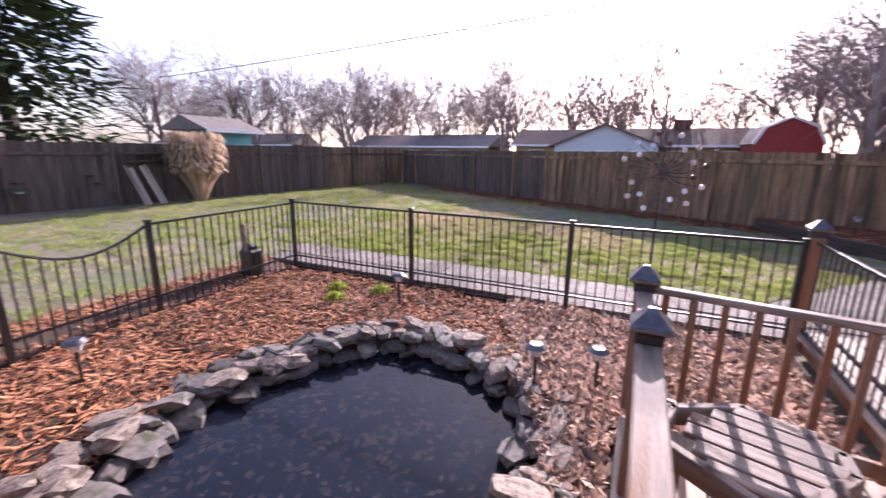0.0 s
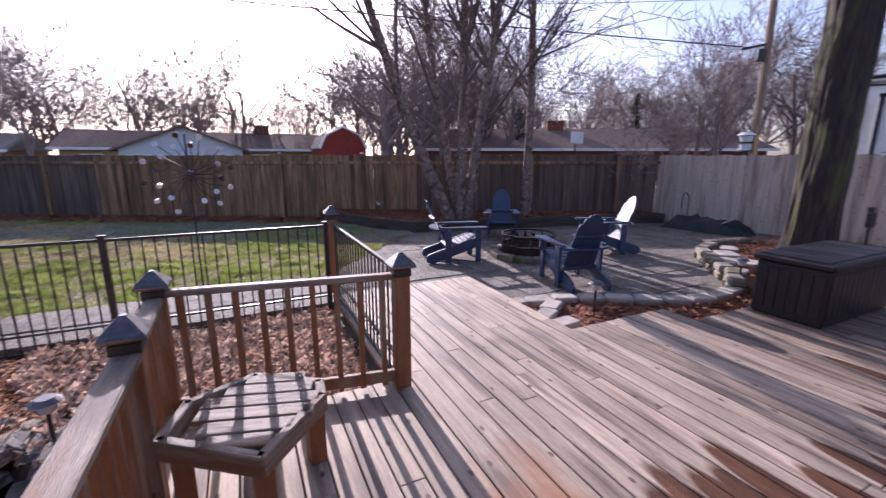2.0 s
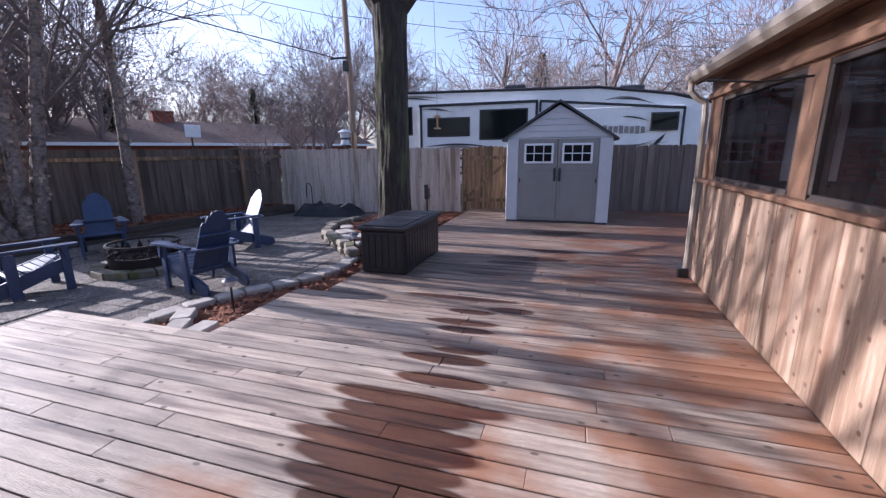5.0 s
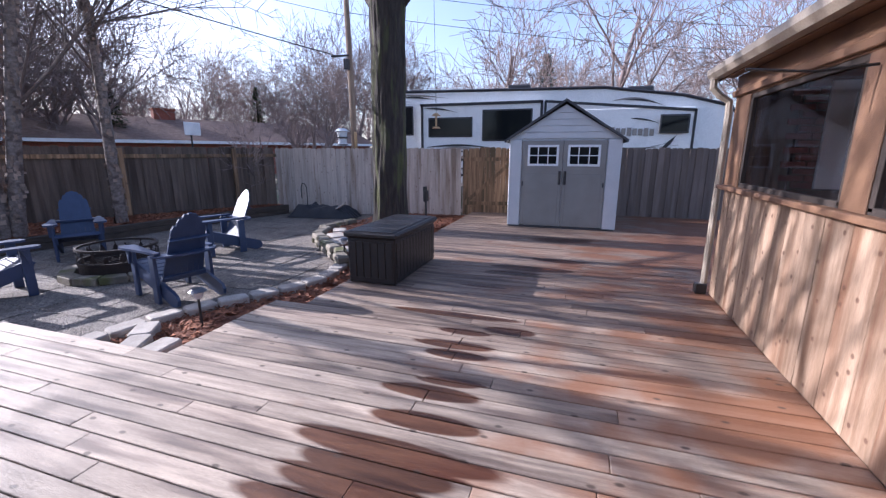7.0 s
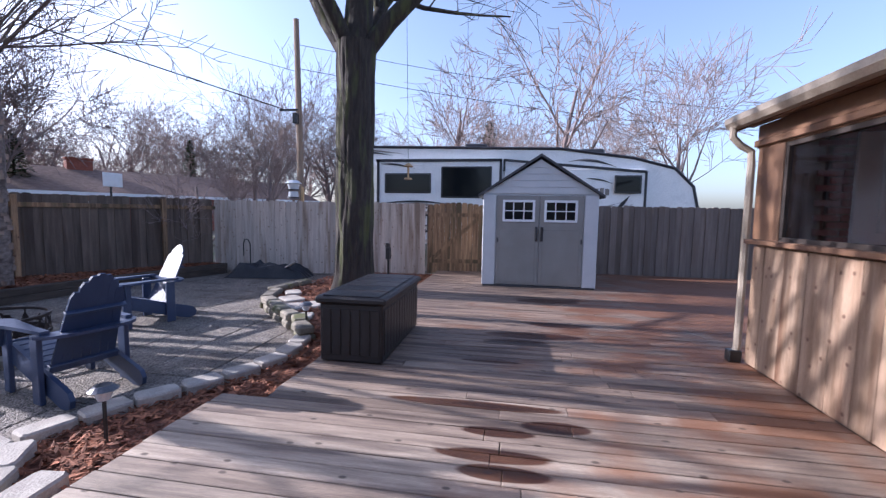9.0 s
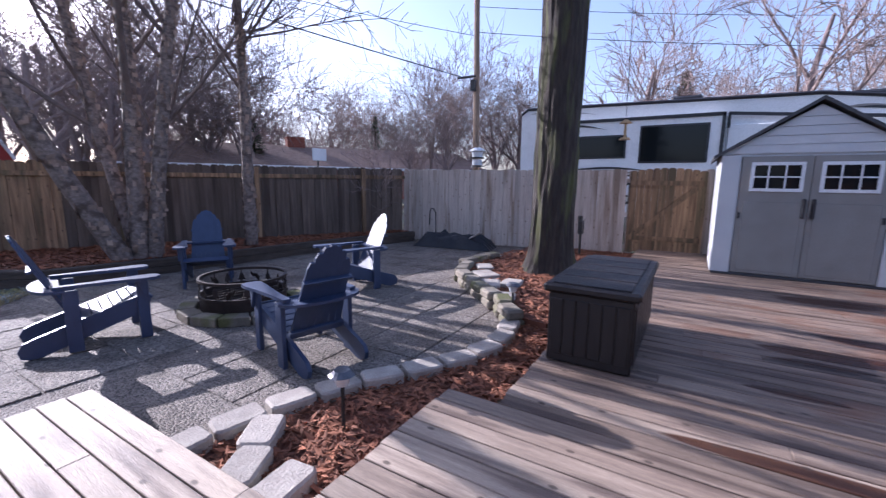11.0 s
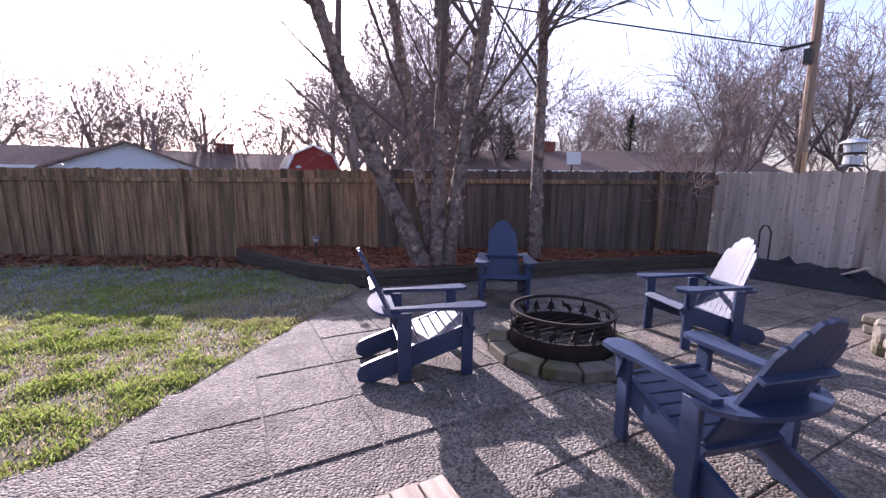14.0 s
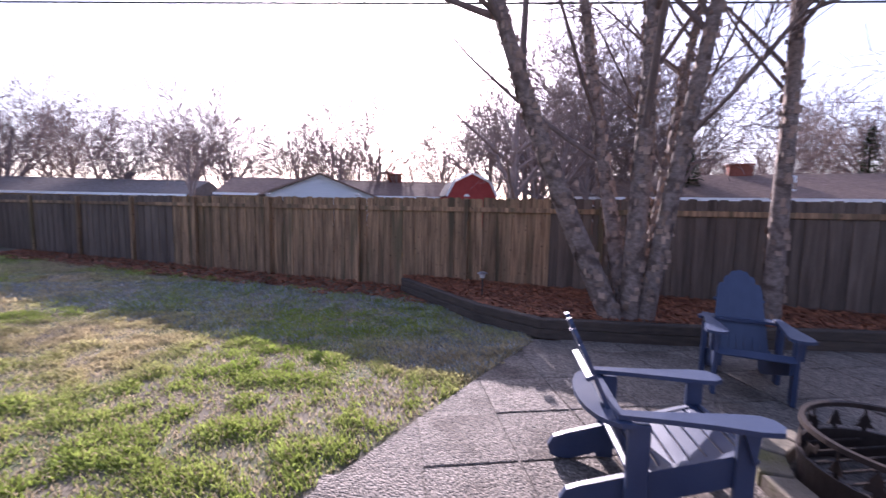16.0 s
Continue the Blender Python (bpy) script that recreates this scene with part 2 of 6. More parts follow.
M_CHAIR = surface("blue_poly_lumber", (0.026, 0.040, 0.085), (0.038, 0.056, 0.11), 6, 0.46, 0.12, fine=120, spec=0.5)
M_BARK = surface("brown_bark", (0.016, 0.013, 0.011), (0.062, 0.049, 0.04), 7, 0.92, 1.0, (3, 3, 0.5), (0.075, 0.078, 0.03), 45)
M_BIRCH = surface("birch_bark", (0.105, 0.08, 0.066), (0.27, 0.21, 0.18), 14, 0.85, 1.0, (1.2, 1.2, 1.6), (0.085, 0.06, 0.048), 40, spread=0.45, grain=0.4)
M_CURL = surface("bark_curl", (0.17, 0.115, 0.085), (0.36, 0.26, 0.20), 8, 0.8, 0.3, fine=50, vary=0.3, island=True)
M_TWIG = surface("twig", (0.10, 0.075, 0.065), (0.17, 0.13, 0.115), 5, 0.9, 0.2, fine=30)
# paler than the near twigs, sky glare put into the colour
M_TWIG_GLARE = surface("far_twig_glare", (0.18, 0.134, 0.122), (0.29, 0.223, 0.204), 1, 0.9, 0.0, fine=10)
M_NEEDLE = surface("pine_needle", (0.03, 0.055, 0.022), (0.07, 0.10, 0.04), 2, 0.8, 0.0, fine=12, vary=0.3, island=True)
M_WHITE = surface("white_fibreglass", (0.74, 0.75, 0.76), (0.82, 0.82, 0.82), 2, 0.3, 0.02, fine=50)
M_DARKTRIM = surface("dark_decal", (0.02, 0.02, 0.025), (0.04, 0.04, 0.045), 4, 0.35, 0.02)
M_GREYDECAL = surface("grey_decal", (0.20, 0.18, 0.17), (0.3, 0.28, 0.26), 4, 0.4, 0.02)
M_DARKGLASS = clear_glass("tinted_pane", (0.01, 0.012, 0.014), 0.05, 1.0)
M_DARKGLASS.node_tree.nodes["Principled BSDF"].inputs["Specular IOR Level"].default_value = 0.25
M_SCREEN = clear_glass("porch_pane", (0.012, 0.012, 0.014), 0.03, 0.24)
M_SHED = surface("shed_resin_door", (0.23, 0.215, 0.20), (0.28, 0.265, 0.245), 3, 0.55, 0.08, fine=140)
M_SHEDWALL = surface("shed_resin_wall", (0.52, 0.53, 0.54), (0.6, 0.6, 0.6), 3, 0.5, 0.08, fine=140)
M_SHEDROOF = surface("shed_roof", (0.045, 0.045, 0.05), (0.08, 0.08, 0.085), 8, 0.7, 0.2)
M_BOX = surface("brown_resin", (0.0140, 0.0112, 0.0112), (0.0252, 0.0203, 0.0196), 5, 0.42, 0.25, (5, 5, 1), fine=100)
M_SIDING = surface("cedar_siding", (0.187, 0.115, 0.068), (0.340, 0.238, 0.162), 2.6, 0.65, 0.35, (7, 7, 0.5), (0.145, 0.072, 0.038), 40, vary=0.2, spread=0.36, grain=0.42)
M_TRIM = surface("stained_trim", (0.128, 0.064, 0.034), (0.217, 0.120, 0.064), 3, 0.6, 0.3, (2, 2, 2), (0.090, 0.045, 0.026), 60)
M_GUTTER = surface("almond_metal", (0.29, 0.24, 0.18), (0.37, 0.31, 0.24), 4, 0.45, 0.05, fine=60)
M_SHINGLE = surface("brown_shingle", (0.17, 0.12, 0.098), (0.27, 0.195, 0.16), 4, 0.95, 0.6, fine=40, spec=0.1)
M_SHINGLEGREY = surface("grey_shingle", (0.15, 0.13, 0.12), (0.24, 0.21, 0.195), 4, 0.95, 0.6, fine=40, spec=0.1)
M_BRICK = surface("red_brick", (0.19, 0.06, 0.04), (0.30, 0.105, 0.07), 12, 0.85, 0.5, fine=60)
M_TAN = surface("tan_siding", (0.42, 0.27, 0.13), (0.52, 0.35, 0.19), 2, 0.8, 0.2, fine=50)
M_PALE = surface("pale_siding", (0.55, 0.58, 0.62), (0.66, 0.68, 0.7), 2, 0.7, 0.15, (0.5, 0.5, 8), fine=60)
M_BARN = surface("barn_red", (0.28, 0.035, 0.03), (0.36, 0.055, 0.045), 3, 0.7, 0.2)
M_TEAL = surface("teal_siding", (0.10, 0.33, 0.36), (0.14, 0.40, 0.43), 3, 0.7, 0.1)
M_POLE = surface("utility_pole_wood", (0.18, 0.125, 0.088), (0.29, 0.21, 0.15), 3, 0.85, 0.4, (5, 5, 0.5))
M_CABLE = surface("cable", (0.012, 0.012, 0.012), (0.02, 0.02, 0.02), 4, 0.5, 0)
M_TIMBER = surface("old_timber", (0.042, 0.032, 0.025), (0.098, 0.073, 0.056), 4, 0.9, 0.7, (1, 6, 6), fine=50)
M_RUST = surface("burnt_steel", (0.018, 0.013, 0.011), (0.045, 0.03, 0.024), 10, 0.6, 0.3, fine=80, metal=0.3)
M_GLOW = surface("lamp_lens", (0.45, 0.47, 0.5), (0.6, 0.62, 0.64), 6, 0.2, 0.02)
M_COPPER = surface("spinner_metal", (0.05, 0.04, 0.04), (0.12, 0.09, 0.08), 14, 0.3, 0.1, metal=0.8)
M_BEAD = surface("spinner_disc", (0.5, 0.52, 0.55), (0.7, 0.72, 0.75), 10, 0.15, 0.0, metal=0.3)
M_FRAME = surface("dark_window_frame", (0.025, 0.018, 0.014), (0.05, 0.036, 0.028), 6, 0.7, 0.15, fine=60)
# for porch floor and ceiling, indoor shade put into the colour
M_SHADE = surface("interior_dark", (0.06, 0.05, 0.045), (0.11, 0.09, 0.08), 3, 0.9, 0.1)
M_TAN_GRASS = surface("dry_plume", (0.42, 0.31, 0.2), (0.6, 0.46, 0.32), 3, 0.85, 0.1, vary=0.3, island=True)
M_TARP = surface("dark_tarp", (0.011, 0.012, 0.016), (0.024, 0.025, 0.030), 5, 0.45, 0.6, fine=20)
M_FOIL = surface("bright_shrub", (0.22, 0.28, 0.04), (0.35, 0.4, 0.08), 6, 0.7, 0.0, vary=0.3, island=True)



def pebbles(m, scale, amount=0.5):
    """Rounded pebbles bedded in a paving surface."""
    n, l = m.node_tree.nodes, m.node_tree.links
    b = n["Principled BSDF"]
    col = b.inputs["Base Color"].links[0].from_socket
    geo, vo = n.new("ShaderNodeNewGeometry"), n.new("ShaderNodeTexVoronoi")
    vo.inputs["Scale"].default_value = scale
    l.new(geo.outputs["Position"], vo.inputs["Vector"])
    hs = n.new("ShaderNodeSeparateColor")
    l.new(vo.outputs["Color"], hs.inputs["Color"])
    mr = n.new("ShaderNodeMapRange"); mr.inputs["To Min"].default_value, mr.inputs["To Max"].default_value = 1 - amount, 1 + amount
    l.new(hs.outputs[0], mr.inputs["Value"])
    mu = n.new("ShaderNodeMixRGB"); mu.blend_type = "MULTIPLY"; mu.inputs["Fac"].default_value = 1.0
    l.new(col, mu.inputs["Color1"]); l.new(mr.outputs["Result"], mu.inputs["Color2"])
    l.new(mu.outputs["Color"], b.inputs["Base Color"])
    bp = n.new("ShaderNodeBump"); bp.invert = True
    bp.inputs["Strength"].default_value, bp.inputs["Distance"].default_value = 1.0, 0.012
    l.new(vo.outputs["Distance"], bp.inputs["Height"]); l.new(bp.outputs["Normal"], b.inputs["Normal"])


def knots(m, scale, size, dark, flat=False):
    """Scattered knots in sawn boards, each a small dark oval; flat: boards that lie, otherwise boards that stand."""
    n, l = m.node_tree.nodes, m.node_tree.links
    b = n["Principled BSDF"]
    col = b.inputs["Base Color"].links[0].from_socket
    geo, sp_, ad, cb, vo = (n.new(k) for k in ("ShaderNodeNewGeometry", "ShaderNodeSeparateXYZ", "ShaderNodeMath", "ShaderNodeCombineXYZ", "ShaderNodeTexVoronoi"))
    vo.voronoi_dimensions = "2D"
    vo.inputs["Scale"].default_value = scale
    l.new(geo.outputs["Position"], sp_.inputs["Vector"])
    if flat:
        ad.operation = "MULTIPLY"; ad.inputs[1].default_value = 0.55
        l.new(sp_.outputs["Y"], ad.inputs[0]); l.new(sp_.outputs["X"], cb.inputs["X"]); l.new(ad.outputs["Value"], cb.inputs["Y"])
    else:
        ad.operation = "SUBTRACT"
        l.new(sp_.outputs["X"], ad.inputs[0]); l.new(sp_.outputs["Y"], ad.inputs[1])
        l.new(ad.outputs["Value"], cb.inputs["X"]); l.new(sp_.outputs["Z"], cb.inputs["Y"])
    l.new(cb.outputs["Vector"], vo.inputs["Vector"])
    mr = n.new("ShaderNodeMapRange")
    mr.inputs["From Min"].default_value, mr.inputs["From Max"].default_value, mr.inputs["To Min"].default_value, mr.inputs["To Max"].default_value = size * 0.5, size, 0.8, 0.0
    l.new(vo.outputs["Distance"], mr.inputs["Value"])
    mx = n.new("ShaderNodeMixRGB"); mx.inputs["Color2"].default_value = (*dark, 1)
    l.new(mr.outputs["Result"], mx.inputs["Fac"]); l.new(col, mx.inputs["Color1"])
    l.new(mx.outputs["Color"], b.inputs["Base Color"])


knots(M_SIDING, 4.2, 0.085, (0.09, 0.04, 0.022))
knots(M_DECK, 3.6, 0.06, (0.06, 0.04, 0.028), True)
knots(M_PICKET, 3.6, 0.075, (0.05, 0.03, 0.02))
knots(M_PICKET_NEW, 3.6, 0.075, (0.15, 0.09, 0.065))


def backlit(m, share_through):
    """Thin leaf that lets sunlight glow through."""
    n, l = m.node_tree.nodes, m.node_tree.links
    b, out = n["Principled BSDF"], n["Material Output"]
    tr, mix = n.new("ShaderNodeBsdfTranslucent"), n.new("ShaderNodeMixShader")
    mix.inputs["Fac"].default_value = share_through
    l.new(b.inputs["Base Color"].links[0].from_socket, tr.inputs["Color"])
    l.new(b.outputs["BSDF"], mix.inputs[1]); l.new(tr.outputs["BSDF"], mix.inputs[2]); l.new(mix.outputs["Shader"], out.inputs["Surface"])


pebbles(M_PATIO, 62, 0.55)
backlit(M_GRASS, 0.5)
backlit(M_LEAF, 0.3)
backlit(M_STRAW, 0.4)
backlit(M_FOIL, 0.5)
backlit(M_TAN_GRASS, 0.4)

water = bpy.data.materials.new("pond_water")
water.use_nodes = True
wb = water.node_tree.nodes["Principled BSDF"]
wb.inputs["Base Color"].default_value = (0.010, 0.013, 0.022, 1)
wb.inputs["Roughness"].default_value, wb.inputs["IOR"].default_value = 0.02, 1.33
wb.inputs["Alpha"].default_value = 0.8
_wt, _wb = water.node_tree.nodes.new("ShaderNodeTexNoise"), water.node_tree.nodes.new("ShaderNodeBump")
_wt.inputs["Scale"].default_value = 3.0
_wb.inputs["Strength"].default_value, _wb.inputs["Distance"].default_value = 0.04, 0.02
water.node_tree.links.new(_wt.outputs["Fac"], _wb.inputs["Height"])
water.node_tree.links.new(_wb.outputs["Normal"], wb.inputs["Normal"])


# ---- mesh helpers ----
def mesh_of(bm, mat, name, smooth=False):
    me = bpy.data.meshes.new(name)
    bm.to_mesh(me)
    bm.free()
    me.materials.append(mat)
    if smooth:
        for p in me.polygons:
            p.use_smooth = True
    return me


def part(name, bm, material, parent=None, label="", smooth=False):
    ob = new(name, mesh_of(bm, material, name, smooth))
    ob.parent = parent
    if label:
        ob["label"] = label
    return ob


def raw(name, verts, faces, material, parent=None, smooth=False):
    me = bpy.data.meshes.new(name)
    me.from_pydata(verts, [], faces)
    me.update()
    me.materials.append(material)
    if smooth:
        me.polygons.foreach_set("use_smooth", [True] * len(me.polygons))
    ob = new(name, me)
    ob.parent = parent
    return ob


def thing(name, m, label, category, group="", kind=""):
    ob = new(name)
    ob.matrix_world = m
    ob.empty_display_size = 0.1
    return tagged(ob, label, category, group, kind)


def box(bm, c, s, m=None, bevel=0.0):
    """A box of size s about c, in bm, turned by m, with eased edges."""
    mm = Matrix.Translation(c) @ (m or Matrix()) @ Matrix.Diagonal((*s, 1))
    r = bmesh.ops.create_cube(bm, size=1.0, matrix=mm)
    if bevel:
        es = list({e for v in r["verts"] for e in v.link_edges})
        bmesh.ops.bevel(bm, geom=es, offset=bevel, segments=1, affect="EDGES")
    return bm


def boxes(*items, bevel=0.0):
    bm = bmesh.new()
    for it in items:
        box(bm, it[0], it[1], it[2] if len(it) > 2 else None, bevel)
    return bm


def rot(rx=0, ry=0, rz=0):
    return pose(0, 0, 0, rx, ry, rz)


def prism(bm, pts, axis, a, b):
    """A flat outline (pairs) pushed along an axis from a to b."""
    def put(p, h):
        q = [p[0], p[1]]
        q.insert(axis, h)
        return bm.verts.new(q)
    lo, hi = [put(p, a) for p in pts], [put(p, b) for p in pts]
    n = len(pts)
    fs = [bm.faces.new(lo), bm.faces.new(hi[::-1])]
    for i in range(n):
        fs.append(bm.faces.new((lo[i], lo[(i + 1) % n], hi[(i + 1) % n], hi[i])))
    bmesh.ops.recalc_face_normals(bm, faces=bm.faces[:])
    return bm


def tube(bm, pts, radii, sides=8):
    """A tapered tube along points."""
    rings = []
    for i, p in enumerate(pts):
        p = Vector(p)
        d = (Vector(pts[min(i + 1, len(pts) - 1)]) - Vector(pts[max(i - 1, 0)])).normalized()
        u = d.orthogonal().normalized() if not rings else (pu - d * pu.dot(d)).normalized()
        pu = u
        w = d.cross(u)
        r = radii[i] if hasattr(radii, "__len__") else radii
        rings.append([bm.verts.new(p + (u * math.cos(a) + w * math.sin(a)) * r) for a in (2 * math.pi * k / sides for k in range(sides))])
    for a, b in zip(rings, rings[1:]):
        for k in range(sides):
            bm.faces.new((a[k], a[(k + 1) % sides], b[(k + 1) % sides], b[k]))
    bm.faces.new(rings[0][::-1])
    bm.faces.new(rings[-1])
    return bm


def share(name, me, parent, loc, rz=0.0, scale=(1, 1, 1), tilt=(0, 0)):
    """Another piece on shared mesh data."""
    ob = new(name, me)
    ob.parent = parent
    ob.location, ob.rotation_euler, ob.scale = loc, (tilt[0], tilt[1], rz), scale
    return ob


# ---- plan ----
PATIO_Z, LAWN_Z, BED_Z, GARDEN_Z, WATER_Z = -0.14, -0.17, 0.08, -0.24, -0.36
FENCE_C, FENCE_L = Vector((10.85, 7.75, 0)), Vector((-12.9, 20.7, 0))
SIDE_END, LEFT_END = Vector((12.55, -6.0, 0)), Vector((-17.0, -3.0, 0))
POND = (-2.15, 1.75)


def pond_radius(a):
    return 1.0 + 0.10 * math.sin(2 * a + 0.6) + 0.07 * math.sin(3 * a + 2.0)


def pond_depth(x, y):
    """Under 1 inside the pond."""
    dx, dy = (x - POND[0]) / 1.08, (y - POND[1]) / 1.35
    return math.hypot(dx, dy) / pond_radius(math.atan2(dy, dx))


def fence_y(x):
    return FENCE_C.y + (FENCE_L.y - FENCE_C.y) * (x - FENCE_C.x) / (FENCE_L.x - FENCE_C.x)


def ground_height(x, y):
    h = LAWN_Z + 0.02 * noise.noise((x * 0.5, y * 0.5, 0))
    if -5.6 < x < 1.0 and -6 < y < 4.65:
        h = GARDEN_Z + 0.03 * noise.noise((x * 1.3, y * 1.3, 3))
        d = pond_depth(x, y)
        if d < 1.12:
            h = GARDEN_Z - 0.62 * min(1.0, max(0.0, (1.12 - d) / 0.35))
    elif x >= 1.0 and y < 4.7 and x < 13:
        h = -0.22
    elif y > 4.5 and (y - 5.75 < (x - 1.2) * 1.1 or y < 5.65) and -6 < x < 12 and y < fence_y(x) + 1:
        h = -0.23
    return h


# ---- ground ----
def axis_steps(lo, a, b, hi, fine):
    far = [lo, lo * 0.6, lo * 0.35, lo * 0.2, lo * 0.1]
    near = list(np.arange(a, b, fine))
    return [v for v in far if v < a] + near + [v for v in (hi * 0.1, hi * 0.2, hi * 0.35, hi * 0.6, hi) if v > b]


gx, gy = axis_steps(-600, -18, 14, 600, 0.2), axis_steps(-600, -7, 24, 600, 0.2)
gv = [(x, y, ground_height(x, y)) for y in gy for x in gx]
gf = [(j * len(gx) + i, j * len(gx) + i + 1, (j + 1) * len(gx) + i + 1, (j + 1) * len(gx) + i) for j in range(len(gy) - 1) for i in range(len(gx) - 1)]
ground = raw("ground", gv, gf, M_EARTH, smooth=True)
ground.data.materials.append(M_SOIL)
for p_ in ground.data.polygons:
    if -6.1 < p_.center.x < 1.0 and -6 < p_.center.y < 4.6:
        p_.material_index = 1
tagged(ground, "earthy winter ground under the lawn and garden", "ground", kind="structure")
wv = [(POND[0] + 1.2 * 1.08 * pond_radius(a) * math.cos(a), POND[1] + 1.2 * 1.35 * pond_radius(a) * math.sin(a), WATER_Z) for a in (2 * math.pi * k / 48 for k in range(48))]
tagged(raw("water", wv, [list(range(48))], water), "dark still pond water with sunken leaves", "water", kind="structure")

# ---- deck: boards along y, split at staggered joints ----
deck = thing("deck", Matrix(), "weathered timber deck with wet patches", "deck", kind="structure")
rd = random.Random(4)
DECK_L, DECK_R, WALL_Y = -0.42, 12.0, -2.08
PITCH, GAP = 0.1435, 0.009


def deck_edge(x):
    if x < 1.0:
        return 2.30
    if x < 2.84:
        return 4.47
    if x < 4.22:
        return 2.45
    return 2.08


board_data = {}
k = 0
x = DECK_L
while x < DECK_R:
    y0, y1 = (WALL_Y - 0.02 if x < 5.7 else -5.6), deck_edge(x + 0.07)
    cuts = [y0]
    c = y0 + rd.uniform(0.8, 2.6)
    while c < y1 - 0.7:
        cuts.append(c)
        c += rd.choice((1.8, 2.44, 3.0))
    cuts.append(y1 + rd.uniform(-0.008, 0.008))
    for a, b in zip(cuts, cuts[1:]):
        L = round(b - a - 0.003, 2)
        if L not in board_data:
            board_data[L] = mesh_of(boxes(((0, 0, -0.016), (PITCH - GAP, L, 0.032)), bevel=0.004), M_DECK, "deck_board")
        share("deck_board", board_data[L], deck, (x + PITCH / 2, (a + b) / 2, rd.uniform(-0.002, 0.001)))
    x += PITCH
fr = bmesh.new()
for c, s in (((1.95, 4.43, -0.11), (1.78, 0.04, 0.15)), ((2.84, 3.44, -0.11), (0.04, 1.98, 0.15)), ((3.5, 2.42, -0.11), (1.35, 0.04, 0.15)),
             ((4.2, 2.26, -0.11), (0.04, 0.36, 0.15)), ((8.1, 2.05, -0.11), (7.8, 0.04, 0.15)), ((0.3, 2.27, -0.13), (1.4, 0.04, 0.19)), ((-0.38, 0.1, -0.13), (0.04, 4.3, 0.19)), ((1.1, 3.36, -0.11), (0.04, 2.1, 0.15))):
    box(fr, c, s)
for xx in np.arange(0.2, 12, 1.2):
    box(fr, (xx, 0.0 if xx < 5.7 else -1.75, -0.10), (0.04, 3.9 if xx < 5.7 else 7.4, 0.12))
part("deck_frame", fr, M_RAIL, deck, "dark stained rim joists")

# ---- screened porch beside the deck ----
porch = thing("screened_porch", pose(0, WALL_Y, 0), "cedar-sided screened porch with dark panes and a gutter", "porch", kind="structure")
PX0, PX1 = -7.0, 5.83
SILL, HEAD, EAVE = 1.20, 2.10, 2.36
rp = random.Random(8)
x, k = PX0, 0
siding = {}
while x < PX1 - 0.05:
    w = min(rp.choice((0.19, 0.24, 0.29)), PX1 - x)
    w = round(w, 2)
    if w not in siding:
        siding[w] = mesh_of(boxes(((0, -0.012, 0.59), (w - 0.004, 0.024, 1.16)), bevel=0.003), M_SIDING, "siding_board")
    if x > -1.5:
        share("siding_board", siding[w], porch, (x + w / 2, rp.uniform(-0.003, 0.002), 0.005))
    x += w
part("wall", boxes(((-0.6, -0.07, 0.6), (12.8, 0.09, 1.2)), ((5.78, -1.6, 0.6), (0.09, 3.1, 1.2)), ((5.78, -0.3, 1.75), (0.09, 0.4, 1.1))), M_SIDING, porch)
part("end_wall", boxes(((5.74, -1.02, 1.78), (0.1, 1.04, 1.16))), M_BRICK, porch, "red brick end wall inside the porch")
part("shutter", boxes(((5.67, -0.95, 1.72), (0.05, 0.5, 1.0)), ((5.64, -0.95, 1.72), (0.03, 0.12, 0.8)), bevel=0.006), M_WHITE, porch, "white door frame inside")
part("window_sill", boxes(((-0.58, 0.012, 1.215), (12.86, 0.13, 0.045)), bevel=0.006), M_TRIM, porch, "brown stained window ledge")
part("beam", boxes(((-0.58, -0.04, 2.21), (12.86, 0.11, 0.22)), ((-0.58, 0.03, 2.145), (12.86, 0.03, 0.06)), bevel=0.006), M_TRIM, porch)
win_edges = [(5.44, 3.72), (3.47, 1.75), (1.50, -0.22), (-0.47, -2.2), (-2.45, -4.2)]
posts = [(5.44, 5.83)] + [(b[0], a[1]) for a, b in zip(win_edges, win_edges[1:])] + [(-4.6, -4.2)]
for a, b in posts:
    part("post", boxes((((a + b) / 2, -0.045, 1.67), (abs(b - a), 0.11, 0.87)), bevel=0.005), M_TRIM, porch)
for a, b in win_edges:
    w = thing("window", pose(0, 0, 0), "", "")
    w.parent = porch
    cx, ww = (a + b) / 2, a - b
    part("frame", boxes(((cx, -0.02, SILL + 0.055), (ww, 0.04, 0.045)), ((cx, -0.02, HEAD - 0.02), (ww, 0.04, 0.045)), ((a - 0.02, -0.02, 1.66), (0.045, 0.04, 0.82)), ((b + 0.02, -0.02, 1.66), (0.045, 0.04, 0.82)), bevel=0.004), M_FRAME, w)
    pn = part("pane", boxes(((cx, -0.03, 1.66), (ww - 0.05, 0.006, 0.82))), M_SCREEN, w)
    pn.visible_shadow = False
back = part("back_wall", boxes(((-0.6, -1.6, 1.2), (12.8, 0.1, 2.4)), ((-7.0, -0.85, 1.2), (0.1, 1.4, 2.4))), M_BLOCKDARK, porch, "red brick house wall inside the porch")
one = mesh_of(boxes(((0, 0, 0), (0.203, 0.02, 0.057)), bevel=0.004), M_BRICK, "brick")
rest_v, rest_f = [], []
